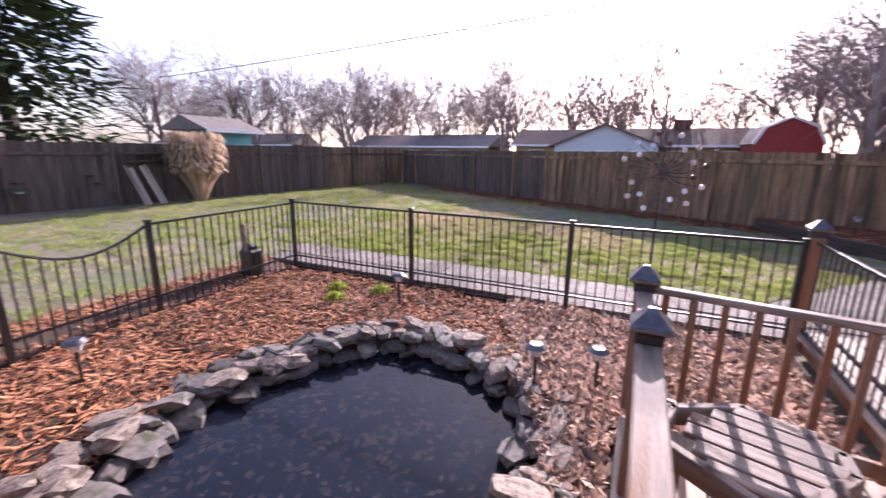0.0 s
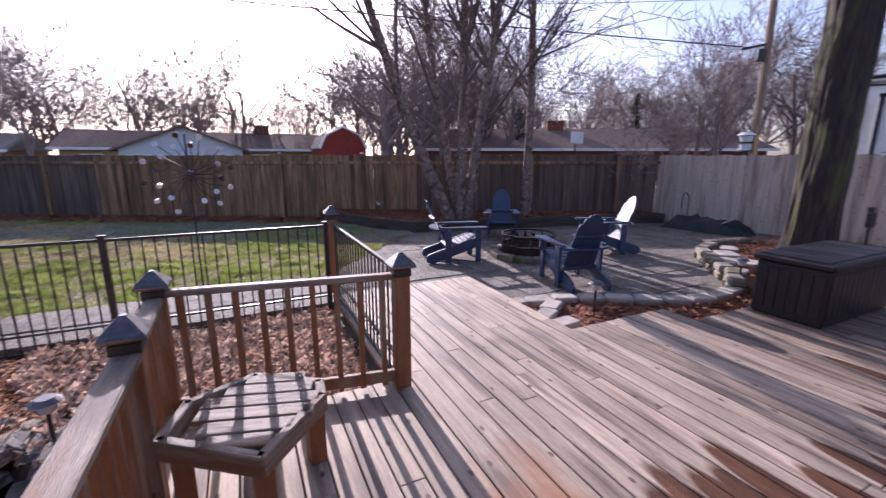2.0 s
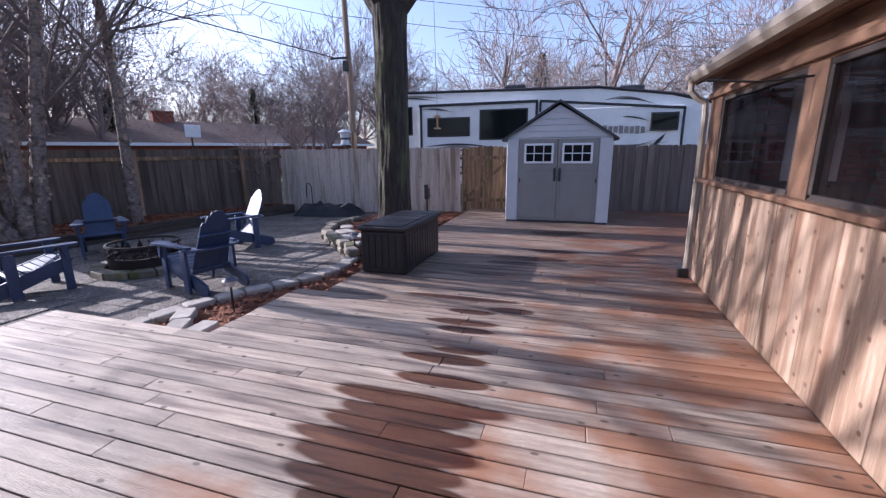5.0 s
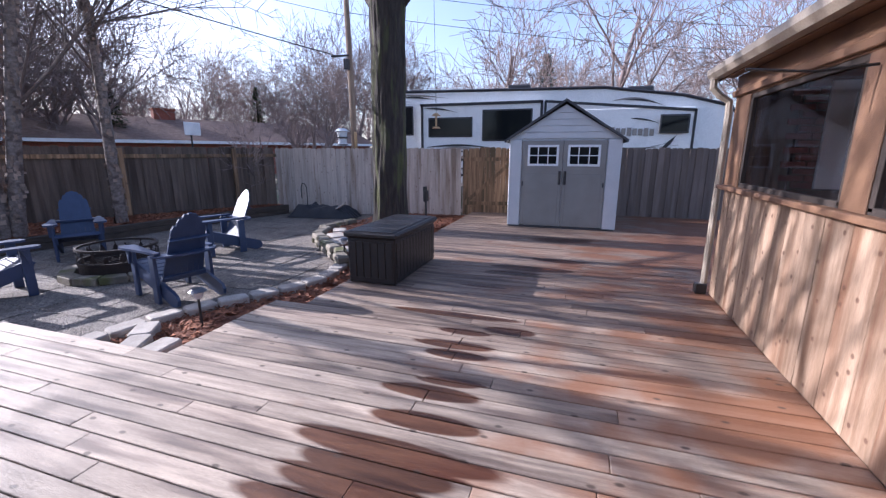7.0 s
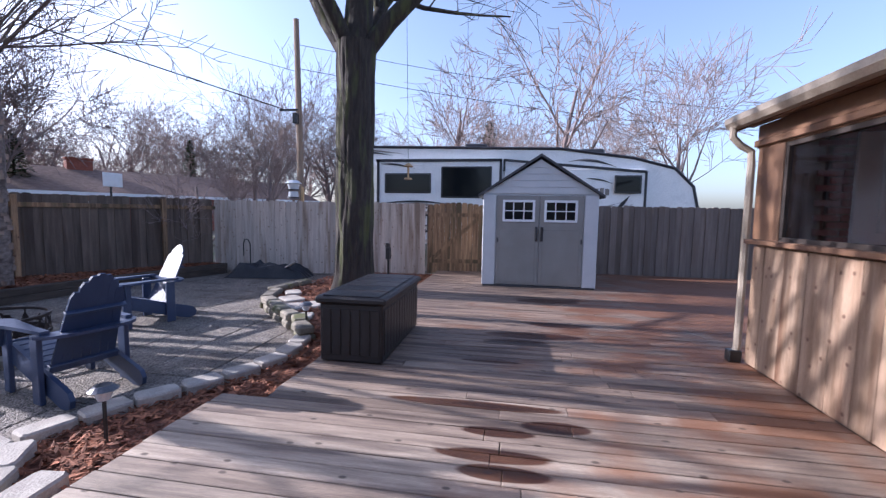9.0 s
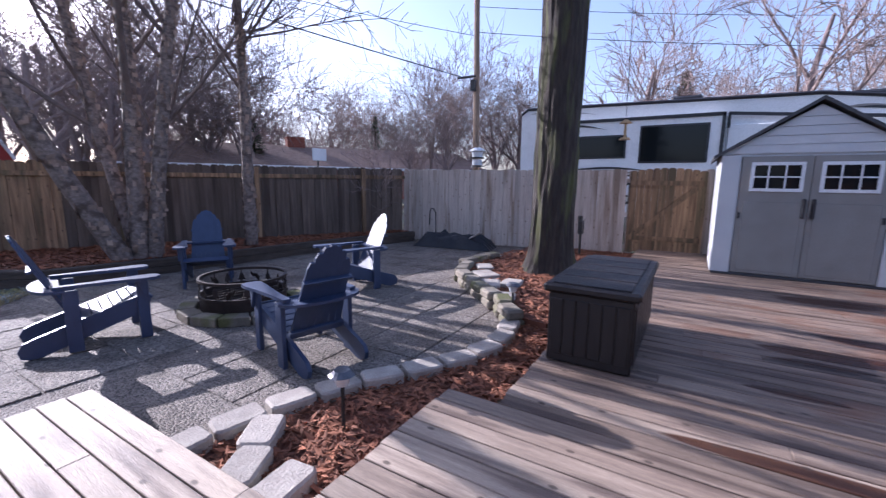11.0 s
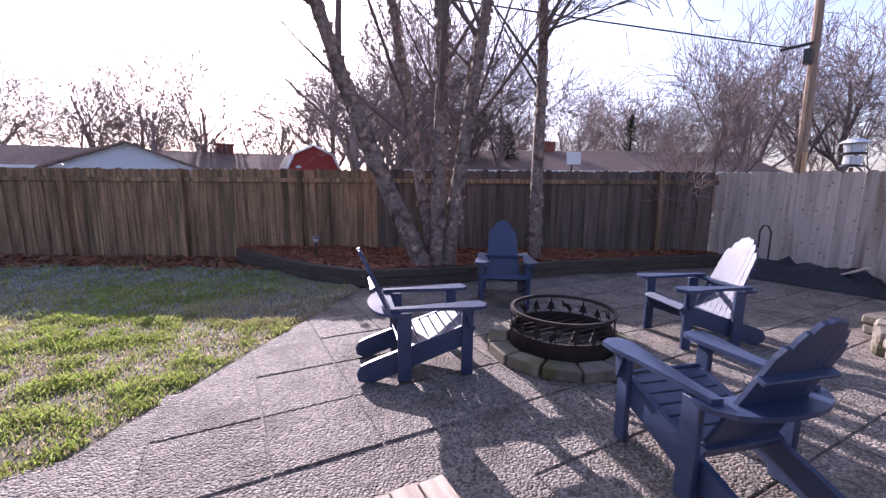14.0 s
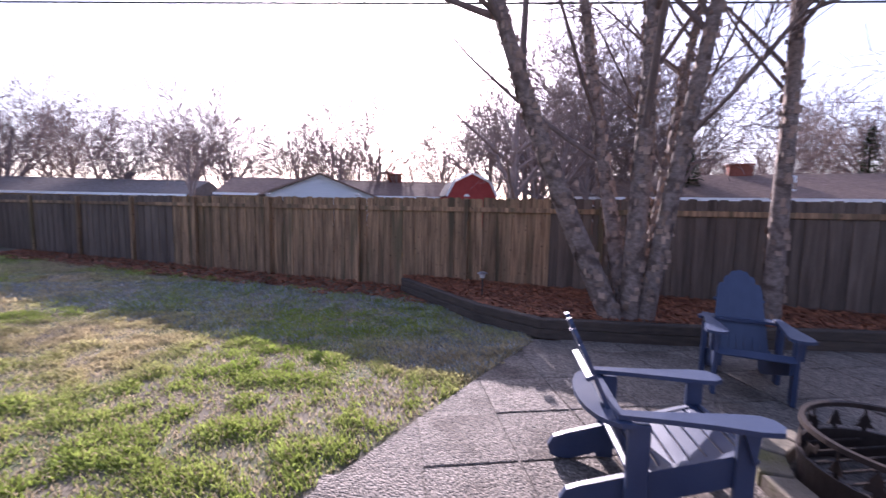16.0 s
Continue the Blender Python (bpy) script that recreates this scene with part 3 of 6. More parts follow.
for row in range(33):
    z = 0.07 + row * 0.0675
    for col in range(56):
        x = -6.3 + col * 0.215 + (0.1075 if row % 2 else 0.0)
        if any(abs(x - dx) < 0.7 and z < 2.16 for dx in (0.8,)):
            continue
        if x > 1.3 and 1.05 < z < 2.1:
            share("brick", one, back, (x, -1.545, z))
            continue
        k = len(rest_v)
        for dx in (-0.1015, 0.1015):
            for y in (-1.556, -1.536):
                for dz in (-0.0285, 0.0285):
                    rest_v.append((x + dx, y, z + dz))
        rest_f += [(k + 2, k + 6, k + 7, k + 3), (k, k + 2, k + 3, k + 1), (k + 4, k + 5, k + 7, k + 6), (k + 1, k + 3, k + 7, k + 5), (k, k + 4, k + 6, k + 2)]
inner = part("inner_wall", boxes(((5.70, -1.02, 1.70), (0.02, 1.04, 1.0))), M_BLOCKDARK, porch)
for row in range(15):
    for col in range(5):
        share("brick", one, inner, (5.688, -0.62 - col * 0.215 + (0.1075 if row % 2 else 0.0), 1.25 + row * 0.0675), math.pi / 2)
raw("brickwork", rest_v, rest_f, M_BRICK, porch)
for xx in (0.8,):
    part("inner_door", boxes(((xx, -1.53, 1.05), (0.95, 0.06, 2.1)), ((xx - 0.55, -1.52, 1.07), (0.09, 0.08, 2.14)), ((xx + 0.55, -1.52, 1.07), (0.09, 0.08, 2.14)), bevel=0.006), M_WHITE, porch)
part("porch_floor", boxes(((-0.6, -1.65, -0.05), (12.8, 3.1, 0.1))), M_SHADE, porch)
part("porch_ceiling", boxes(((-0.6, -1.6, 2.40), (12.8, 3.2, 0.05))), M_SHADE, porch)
rf = bmesh.new()
prism(rf, [(0.16, 2.37), (0.16, 2.41), (-3.6, 3.30), (-3.6, 3.2)], 0, PX0 - 0.3, PX1 + 0.1)
part("roof", rf, M_SHINGLE, porch, "low brown shingle roof")
part("soffit", boxes(((-0.6, 0.09, 2.335), (13.1, 0.16, 0.025)), ((-0.6, 0.155, 2.34), (13.1, 0.02, 0.10))), M_TRIM, porch)
gt = bmesh.new()
prism(gt, [(0.168, 2.30), (0.24, 2.30), (0.275, 2.345), (0.275, 2.40), (0.26, 2.40), (0.168, 2.39)], 0, PX0 - 0.3, PX1 + 0.12)
part("gutter", gt, M_GUTTER, porch, "almond metal gutter")
dp = bmesh.new()
tube(dp, [(PX1 + 0.05, 0.22, 2.32), (PX1 + 0.05, 0.22, 2.22), (PX1 + 0.04, 0.15, 2.14), (PX1 + 0.03, 0.06, 2.08), (PX1 + 0.03, 0.05, 1.95), (PX1 + 0.03, 0.05, 0.14), (PX1 + 0.03, 0.10, 0.06)], 0.036, 8)
part("downspout", dp, M_GUTTER, porch, "almond metal downspout")
box(gt2 := bmesh.new(), (PX1 + 0.03, 0.08, 0.06), (0.1, 0.12, 0.12), None, 0.01)
part("downspout_boot", gt2, M_IRON, porch)
tube(hk := bmesh.new(), [(3.6, 0.02, 2.02), (3.62, 0.3, 2.0), (3.63, 0.62, 2.03)], 0.008, 6)
tagged(part("plant_hook", hk, M_IRON), "black iron plant hook on the porch post", "hook").location = (0, WALL_Y, 0)


# ---- wooden privacy fences ----
def picket_mesh(w, h, mat):
    bm = bmesh.new()
    e = 0.03
    prism(bm, [(-w / 2, 0), (w / 2, 0), (w / 2, h - e), (w / 2 - e, h), (-w / 2 + e, h), (-w / 2, h - e)], 1, -0.009, 0.009)
    return mesh_of(bm, mat, "picket")


def fence(name, a, b, z0, height, mats, label, posts_every=2.44, rails_in=True, seed=1, skip=None, first=0.6, dark=None, rails=(0.25, 0.95, 1.66)):
    """Pickets, rails and posts from a to b; the yard lies to the left of the way from a to b."""
    f = thing(name, Matrix(), label, "fence", kind="structure")
    d = (b - a)
    L = d.length
    ang = math.atan2(d.y, d.x)
    d.normalize()
    nrm = Vector((-d.y, d.x, 0))
    r = random.Random(seed)
    meshes = [picket_mesh(0.15, height, m) for m in mats]
    dark_mesh = picket_mesh(0.15, height, dark[-1]) if dark else None
    turn = 1
    s = 0.07
    while s < L - 0.03:
        if not (skip and skip[0] < s < skip[1]):
            p = a + d * s
            pick = meshes[0] if len(meshes) == 1 else meshes[min(len(meshes) - 1, int((noise.noise((s * 0.11, seed * 3.1, 0)) * 0.9 + 0.5) * len(meshes)))]
            turn = -turn
            p = p + nrm * (0.0085 * turn)
            if dark and any(lo < s < hi for lo, hi in dark[:-1]):
                pick = dark_mesh
            share("picket", pick, f, (p.x, p.y, z0(s) + r.uniform(-0.015, 0.015)), ang, tilt=(0, r.uniform(-0.006, 0.006)))
        s += 0.142
    side = 0.03 if rails_in else -0.03
    for zz in rails:
        n = max(1, int(L // posts_every))
        for i in range(n + 1):
            s0, s1 = i * posts_every, min(L, (i + 1) * posts_every)
            if s1 - s0 < 0.1:
                continue
            p, q = a + d * s0 + nrm * side, a + d * s1 + nrm * side
            box(bm := bmesh.new(), (0, 0, 0), (s1 - s0, 0.038, 0.088), None, 0.004)
            o = part("rail", bm, mats[0], f)
            z = (z0(s0) + z0(s1)) / 2 + zz
            o.location, o.rotation_euler = ((p + q) / 2) + Vector((0, 0, z)), (0, -math.atan2(z0(s1) - z0(s0), s1 - s0), ang)
    pm = mesh_of(boxes(((0, 0, height / 2 - 0.06), (0.09, 0.09, height + 0.06)), bevel=0.006), mats[0], "fence_post")
    s = first
    while s < L:
        p = a + d * s + nrm * (side * 2.3)
        share("fence_post", pm, f, (p.x, p.y, z0(s)), ang)
        s += posts_every
    return f


side_dir = (SIDE_END - FENCE_C).normalized()
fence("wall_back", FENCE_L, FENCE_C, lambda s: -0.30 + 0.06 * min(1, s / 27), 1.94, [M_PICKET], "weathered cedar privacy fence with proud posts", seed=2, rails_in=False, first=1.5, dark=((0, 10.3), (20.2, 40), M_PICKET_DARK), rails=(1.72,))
# pickets past 8.7 m are this pine with its shade in the colour
fence("wall_side", FENCE_C, SIDE_END, lambda s: -0.22, 1.90, [M_PICKET_NEW], "pale pine privacy fence", seed=5, rails_in=True, skip=(5.45, 6.85), dark=((8.7, 20), M_PICKET_SHADE))
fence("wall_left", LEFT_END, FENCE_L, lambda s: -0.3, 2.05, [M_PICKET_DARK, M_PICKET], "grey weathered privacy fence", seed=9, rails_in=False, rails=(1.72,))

gate = thing("garden_gate", Matrix.Translation(FENCE_C + side_dir * 5.45) @ rot(0, 0, math.degrees(math.atan2(side_dir.y, side_dir.x))), "brown cedar gate with black hinges in the pale fence", "gate", kind="structure")
gm = picket_mesh(0.138, 1.72, M_PICKET)
for i in range(10):
    share("picket", gm, gate, (0.08 + i * 0.14, -0.01, -0.08 + 0.07 * math.sin(math.pi * (i + 0.5) / 10)))
part("brace", boxes(((0.7, -0.04, 0.25), (1.35, 0.035, 0.09)), ((0.7, -0.04, 1.4), (1.35, 0.035, 0.09)), ((0.7, -0.04, 0.82), (0.09, 0.03, 1.7), rot(0, 48, 0))), M_PICKET, gate)
for zz in (1.38, 0.98):
    part("hinge", boxes(((0.03, -0.035 + 0.05, zz), (0.16, 0.03, 0.05)), ((-0.06, 0.015, zz), (0.03, 0.03, 0.12)), bevel=0.004), M_IRON, gate, "black iron strap hinge")
part("gate_bar", boxes(((0.0, 0.02, 1.18), (0.02, 0.02, 0.45))), M_IRON, gate)


# ---- railing by the pond ----
def newel(x, y, top, z0=0.0, label="square cedar railing post with a pewter pyramid cap"):
    o = thing("railing_post", pose(x, y, z0), label, "post", "railing posts", "structure")
    part("shaft", boxes(((0, 0, (top - 0.1) / 2), (0.105, 0.105, top - 0.1)), bevel=0.006), M_RAIL, o)
    bm = boxes(((0, 0, top - 0.085), (0.17, 0.17, 0.025)), bevel=0.006)
    base = [bm.verts.new((sx * 0.083, sy * 0.083, top - 0.073)) for sx, sy in ((-1, -1), (1, -1), (1, 1), (-1, 1))]
    tip = [bm.verts.new((sx * 0.012, sy * 0.012, top)) for sx, sy in ((-1, -1), (1, -1), (1, 1), (-1, 1))]
    bm.faces.new(tip)
    for i in range(4):
        bm.faces.new((base[i], base[(i + 1) % 4], tip[(i + 1) % 4], tip[i]))
    part("cap", bm, M_CAP, o, "pewter pyramid cap")
    part("lantern_band", boxes(((0, 0, top - 0.135), (0.118, 0.118, 0.05)), bevel=0.004), M_IRON, o)
    return o


PA, PB, PC, PD = (1.07, 2.20), (1.07, 4.56), (-0.36, 2.44), (-0.34, 1.67)
for (px, py), tp in ((PA, 0.98), (PB, 1.05), (PC, 0.96), (PD, 0.96)):
    newel(px, py, tp)
newel(-0.34, -1.9, 0.96)


def railing(a, b, n, top=0.86, wide=0.09, label="cedar railing with square balusters"):
    L = math.dist(a, b)
    o = thing("railing", pose(a[0], a[1], 0, 0, 0, math.degrees(math.atan2(b[1] - a[1], b[0] - a[0]))), label, "railing", kind="structure")
    part("top_rail", boxes(((L / 2, 0, top), (L - 0.1, wide, 0.04)), bevel=0.008), M_RAILTOP, o, "sun-bleached top rail")
    part("bottom_rail", boxes(((L / 2, 0, 0.09), (L - 0.1, 0.04, 0.085)), bevel=0.005), M_RAIL, o)
    bm = mesh_of(boxes(((0, 0, (top - 0.04) / 2 + 0.02), (0.036, 0.036, top - 0.05)), bevel=0.004), M_RAIL, "baluster")
    for i in range(n):
        share("baluster", bm, o, (0.05 + (L - 0.1) * (i + 0.5) / n, 0, 0.0))
    return o


railing(PC, PA, 9, 0.82, 0.07)
railing(PD, PC, 3, 0.79)
railing((-0.34, -1.9), PD, 30, 0.785, 0.11, "cedar railing with a wide bleached cap board")


# ---- black iron fence round the garden ----
def iron_panel(a, b, z0, z1, label="black iron picket fence panel", posts=(True, True), gap=0.105):
    L = math.dist(a, b)
    o = thing("iron_fence_panel", pose(a[0], a[1], 0, 0, 0, math.degrees(math.atan2(b[1] - a[1], b[0] - a[0]))), label, "fence", "iron fence panels", "structure")
    part("top_rail", boxes(((L / 2, 0, z1), (L, 0.03, 0.028)), bevel=0.003), M_IRON, o)
    part("lower_rail", boxes(((L / 2, 0, z0 + 0.06), (L, 0.026, 0.026)), ((L / 2, 0, z0 + 0.24), (L, 0.022, 0.022))), M_IRON, o)
    bm = mesh_of(boxes(((0, 0, (z0 + z1) / 2 + 0.01), (0.014, 0.014, z1 - z0 - 0.02))), M_IRON, "picket")
    n = int(L / gap)
    for i in range(1, n):
        share("picket", bm, o, (L * i / n, 0, 0))
    for flag, s in zip(posts, (0, L)):
        if flag:
            part("post", boxes(((s, 0, (z0 + z1) / 2), (0.055, 0.055, z1 - z0 + 0.06)), ((s, 0, z1 + 0.04), (0.07, 0.07, 0.02)), bevel=0.004), M_IRON, o)
    return o


IZ0, IZ1 = -0.27, 0.82
iron_panel((-5.33, 4.56), (-3.2, 4.56), IZ0, IZ1)
iron_panel((-3.2, 4.56), (-1.1, 4.56), IZ0, IZ1, posts=(False, True))
iron_panel((-1.1, 4.56), (1.0, 4.56), IZ0, IZ1, posts=(False, True))
iron_panel((1.07, 4.5), (1.07, 2.27), -0.05, 0.84, posts=(False, False))
iron_panel((-5.33, 4.56), (-5.28, 2.4), IZ0, 0.80, posts=(False, True))
iron_panel((-5.2, 1.1), (-5.1, -1.4), IZ0, 0.80)
ag = thing("arched_gate", pose(-5.28, 2.4, 0, 0, 0, math.degrees(math.atan2(-1.3, 0.08))), "black iron garden gate with a sagging arch rail", "gate", kind="structure")
ab = bmesh.new()
arc = [(1.3 * i / 12, 0, 0.80 - 0.22 * math.sin(math.pi * i / 12)) for i in range(13)]
tube(ab, arc, 0.014, 6)
part("arch_rail", ab, M_IRON, ag)
part("lower_rail", boxes(((0.65, 0, -0.2), (1.28, 0.026, 0.026)), ((0.65, 0, -0.02), (1.28, 0.022, 0.022))), M_IRON, ag)
for i in range(1, 12):
    h = 0.80 - 0.22 * math.sin(math.pi * i / 12)
    part("picket", boxes(((1.3 * i / 12, 0, (h - 0.25) / 2), (0.014, 0.014, h + 0.25))), M_IRON, ag)

# ---- low corner bench on the deck ----
bench = thing("corner_bench", pose(0.13, 1.62, 0, 0, 0, 8), "small weathered slatted wooden bench with a mitred edge", "bench")
hexo = [(-0.40, 0.02), (-0.05, -0.33), (0.30, -0.02), (0.33, 0.12), (0.05, 0.38), (-0.28, 0.28)]
for i in range(6):
    y0, y1 = -0.26 + i * 0.105, -0.26 + i * 0.105 + 0.095
    wd = 0.62 - abs(i - 2.6) * 0.13
    part("slat", boxes(((-0.03 + 0.008 * i, (y0 + y1) / 2, 0.395), (wd, 0.095, 0.03)), bevel=0.005), M_RAILTOP, bench).rotation_euler = (0, 0, radians(-25))
for i in range(6):
    p, q = Vector(hexo[i]), Vector(hexo[(i + 1) % 6])
    c = (p + q) / 2
    o = part("apron", boxes(((0, 0, 0), ((q - p).length + 0.03, 0.05, 0.10)), bevel=0.006), M_RAILTOP, bench)
    o.location, o.rotation_euler = (c.x, c.y, 0.36), (0, 0, math.atan2((q - p).y, (q - p).x))
for lx, ly in ((-0.33, 0.03), (-0.04, -0.26), (0.27, 0.03), (0.02, 0.28)):
    part("leg", boxes(((lx, ly, 0.16), (0.085, 0.085, 0.32)), bevel=0.005), M_RAIL, bench)


# ---- resin shed ----
shed = thing("garden_shed", pose(9.65, -0.27, 0), "grey resin garden shed with double doors and a dark gable roof", "shed")
SW, SD, SE, SP = 1.10, 1.85, 1.84, 2.56
sb = bmesh.new()
prism(sb, [(-SW, 0.03), (SW, 0.03), (SW, SE), (0, SP - 0.05), (-SW, SE)], 0, 0.05, SD)
part("body", sb, M_SHEDWALL, shed)
part("base", boxes(((SD / 2, 0, 0.02), (SD, 2.16, 0.04)), bevel=0.006), M_SHEDROOF, shed)
for sgn in (1, -1):
    part("corner_panel", boxes(((0.03, sgn * 0.97, 0.93), (0.06, 0.26, 1.80)), bevel=0.012), M_SHEDWALL, shed)
    d = part("door", boxes(((0.025, sgn * 0.416, 0.93), (0.05, 0.826, 1.76)), ((0.0, sgn * 0.416, 0.62), (0.012, 0.70, 1.05)), bevel=0.008), M_SHED, shed, "taupe resin door")
    part("window_frame", boxes(((-0.012, sgn * 0.40, 1.70), (0.02, 0.62, 0.045)), ((-0.012, sgn * 0.40, 1.32), (0.02, 0.62, 0.045)), ((-0.012, sgn * 0.40, 1.51), (0.016, 0.58, 0.02)),
         ((-0.012, sgn * 0.40 - 0.29, 1.51), (0.02, 0.045, 0.34)), ((-0.012, sgn * 0.40 + 0.29, 1.51), (0.02, 0.045, 0.34)), ((-0.012, sgn * 0.40 - 0.10, 1.51), (0.016, 0.02, 0.34)), ((-0.012, sgn * 0.40 + 0.10, 1.51), (0.016, 0.02, 0.34))), M_WHITE, d, "white window grid")
    part("window_pane", boxes(((-0.003, sgn * 0.40, 1.51), (0.006, 0.58, 0.34))), M_DARKGLASS, d)
    part("handle", boxes(((-0.03, sgn * 0.055, 1.06), (0.025, 0.03, 0.24)), ((-0.012, sgn * 0.055, 1.06), (0.02, 0.05, 0.28)), bevel=0.005), M_DARKTRIM, d, "dark door pull")
    part("latch", boxes(((-0.006, sgn * 0.80, 0.93), (0.02, 0.03, 0.09))), M_DARKTRIM, shed)
    rb = bmesh.new()
    prism(rb, [(0, SP), (0, SP + 0.05), (sgn * (SW + 0.1), SE - 0.02), (sgn * (SW + 0.1), SE - 0.07)], 0, -0.06, SD + 0.06)
    part("roof", rb, M_SHEDROOF, shed, "dark shingled roof slope")
for i in range(5):
    z0, z1 = SE + 0.01 + i * 0.125, SE + 0.01 + (i + 1) * 0.125 - 0.008
    w0, w1 = SW * (SP - 0.06 - z0) / (SP - SE), SW * (SP - 0.06 - z1) / (SP - SE)
    gb = bmesh.new()
    prism(gb, [(-w0, z0), (w0, z0), (max(w1, 0.01), z1), (-max(w1, 0.01), z1)], 0, 0.02, 0.06)
    part("gable_board", gb, M_SHEDWALL, shed)

# ---- deck box ----
dbx = thing("deck_box", pose(5.70, 1.71, 0), "dark brown resin storage box with a ridged lid", "storage box")
part("body", boxes(((0, 0, 0.29), (1.42, 0.62, 0.56)), bevel=0.012), M_BOX, dbx)
for i in range(6):
    part("panel", boxes(((-0.713, -0.24 + i * 0.096, 0.30), (0.014, 0.085, 0.44)), bevel=0.004), M_BOX, dbx)
for i in range(13):
    part("panel", boxes(((-0.62 + i * 0.104, 0.313, 0.30), (0.094, 0.014, 0.44)), bevel=0.004), M_BOX, dbx)
    part("panel", boxes(((-0.62 + i * 0.104, -0.313, 0.30), (0.094, 0.014, 0.44)), bevel=0.004), M_BOX, dbx)
ld = part("lid", boxes(((0, 0, 0.605), (1.50, 0.70, 0.07)), bevel=0.02), M_BOX, dbx)
for i in range(5):
    part("lid_panel", boxes(((-0.58 + i * 0.29, 0, 0.645), (0.27, 0.56, 0.012)), bevel=0.005), M_BOX, ld)


# ---- Adirondack chairs ----
def adirondack():
    """Seat towards +y, resting on z = 0."""
    o = thing("adirondack_chair", Matrix(), "navy blue slatted adirondack chair on the patio", "chair", "chairs round the fire pit")
    for sx in (-1, 1):
        part("front_leg", boxes(((sx * 0.29, 0.33, 0.29), (0.038, 0.095, 0.58)), bevel=0.006), M_CHAIR, o)
        part("rear_leg", boxes(((sx * 0.31, -0.19, 0.28), (0.04, 0.11, 0.56)), bevel=0.006), M_CHAIR, o)
        bm = bmesh.new()
        prism(bm, [(0.36, 0.27), (0.40, 0.40), (0.30, 0.42), (-0.46, 0.17), (-0.53, 0.14), (-0.565, 0.08), (-0.55, 0.02), (-0.50, 0.0), (-0.42, 0.0)], 0, sx * 0.262 - 0.018, sx * 0.262 + 0.018)
        part("stringer", bm, M_CHAIR, o)
        bm = bmesh.new()
        out = [(0.215, 0.42), (0.25, 0.47), (0.32, 0.48), (0.385, 0.44), (0.39, 0.33), (0.36, 0.15), (0.34, -0.08), (0.33, -0.30), (0.27, -0.31), (0.26, -0.08), (0.235, 0.15), (0.215, 0.33)]
        prism(bm, [(sx * a, b) for a, b in out], 2, 0.58, 0.607)
        part("armrest", bm, M_CHAIR, o)
        bm = bmesh.new()
        prism(bm, [(0.37, 0.57), (0.29, 0.57), (0.35, 0.40)], 0, sx * 0.325 - 0.015, sx * 0.325 + 0.015)
        part("arm_bracket", bm, M_CHAIR, o)
    for i in range(8):
        y = 0.375 - i * 0.078
        z = 0.415 - 0.33 * (0.375 - y) - (0.02 if i == 0 else 0)
        part("seat_slat", boxes(((0, y, z + 0.012), (0.56, 0.075, 0.022), rot(18 if i else -35)), bevel=0.005), M_CHAIR, o)
    tilt = rot(-24)
    hs = (0.73, 0.81, 0.86, 0.875, 0.86, 0.81, 0.73)
    for i, h in enumerate(hs):
        u = i - 3
        w = 0.072
        bm = bmesh.new()
        top = [(w / 2, h - 0.02 - 0.012 * max(0, u)), (w / 4, h), (-w / 4, h), (-w / 2, h - 0.02 + 0.012 * min(0, u))]
        prism(bm, [(-w / 2 * 0.82, 0.0), (w / 2 * 0.82, 0.0)] + top, 1, -0.011, 0.011)
        s = part("back_slat", bm, M_CHAIR, o)
        s.matrix_basis = Matrix.Translation((u * 0.068, -0.17, 0.24)) @ rot(24, -u * 1.5)
    for by, bz, bs in ((-0.42, 0.74, (0.44, 0.05, 0.025)), (-0.20, 0.27, (0.50, 0.05, 0.06))):
        part("back_brace", boxes(((0, by, bz), bs, rot(24)), bevel=0.005), M_CHAIR, o)
    bm = bmesh.new()
    prism(bm, [(0.36, -0.22), (0.37, -0.29)] + [(0.35 * math.cos(a), -0.31 - 0.15 * math.sin(a)) for a in (math.pi * k / 10 for k in range(1, 10))] + [(-0.37, -0.29), (-0.36, -0.22), (-0.28, -0.25), (0.28, -0.25)], 2, 0.552, 0.577)
    part("arm_shelf", bm, M_CHAIR, o)
    return o


FIRE = Vector((4.78, 5.65, PATIO_Z))
CHAIRS = [((3.45, 5.96), -105), ((5.27, 7.27), 148), ((6.27, 5.27), 70.6), ((4.30, 4.01), -14)]
proto = adirondack()
for i, ((cx, cy), yaw) in enumerate(CHAIRS):
    m = pose(cx, cy, PATIO_Z + 0.004, 0, 0, yaw)
    if i == 0:
        proto.matrix_world = m
    else:
        copy_thing(proto, m)

# ---- fire ring on its block kerb ----
ring = thing("fire_ring", pose(FIRE.x, FIRE.y, PATIO_Z), "black steel fire ring with cut-out pine and deer band", "fire pit")


def hoop(bm, r, z0, z1, th, seg=48):
    vs = [[bm.verts.new((rr * math.cos(2 * math.pi * k / seg), rr * math.sin(2 * math.pi * k / seg), z)) for k in range(seg)] for rr, z in ((r, z0), (r, z1), (r - th, z1), (r - th, z0))]
    for i in range(4):
        for k in range(seg):
            bm.faces.new((vs[i][k], vs[i][(k + 1) % seg], vs[(i + 1) % 4][(k + 1) % seg], vs[(i + 1) % 4][k]))
    bmesh.ops.recalc_face_normals(bm, faces=bm.faces[:])
    return bm


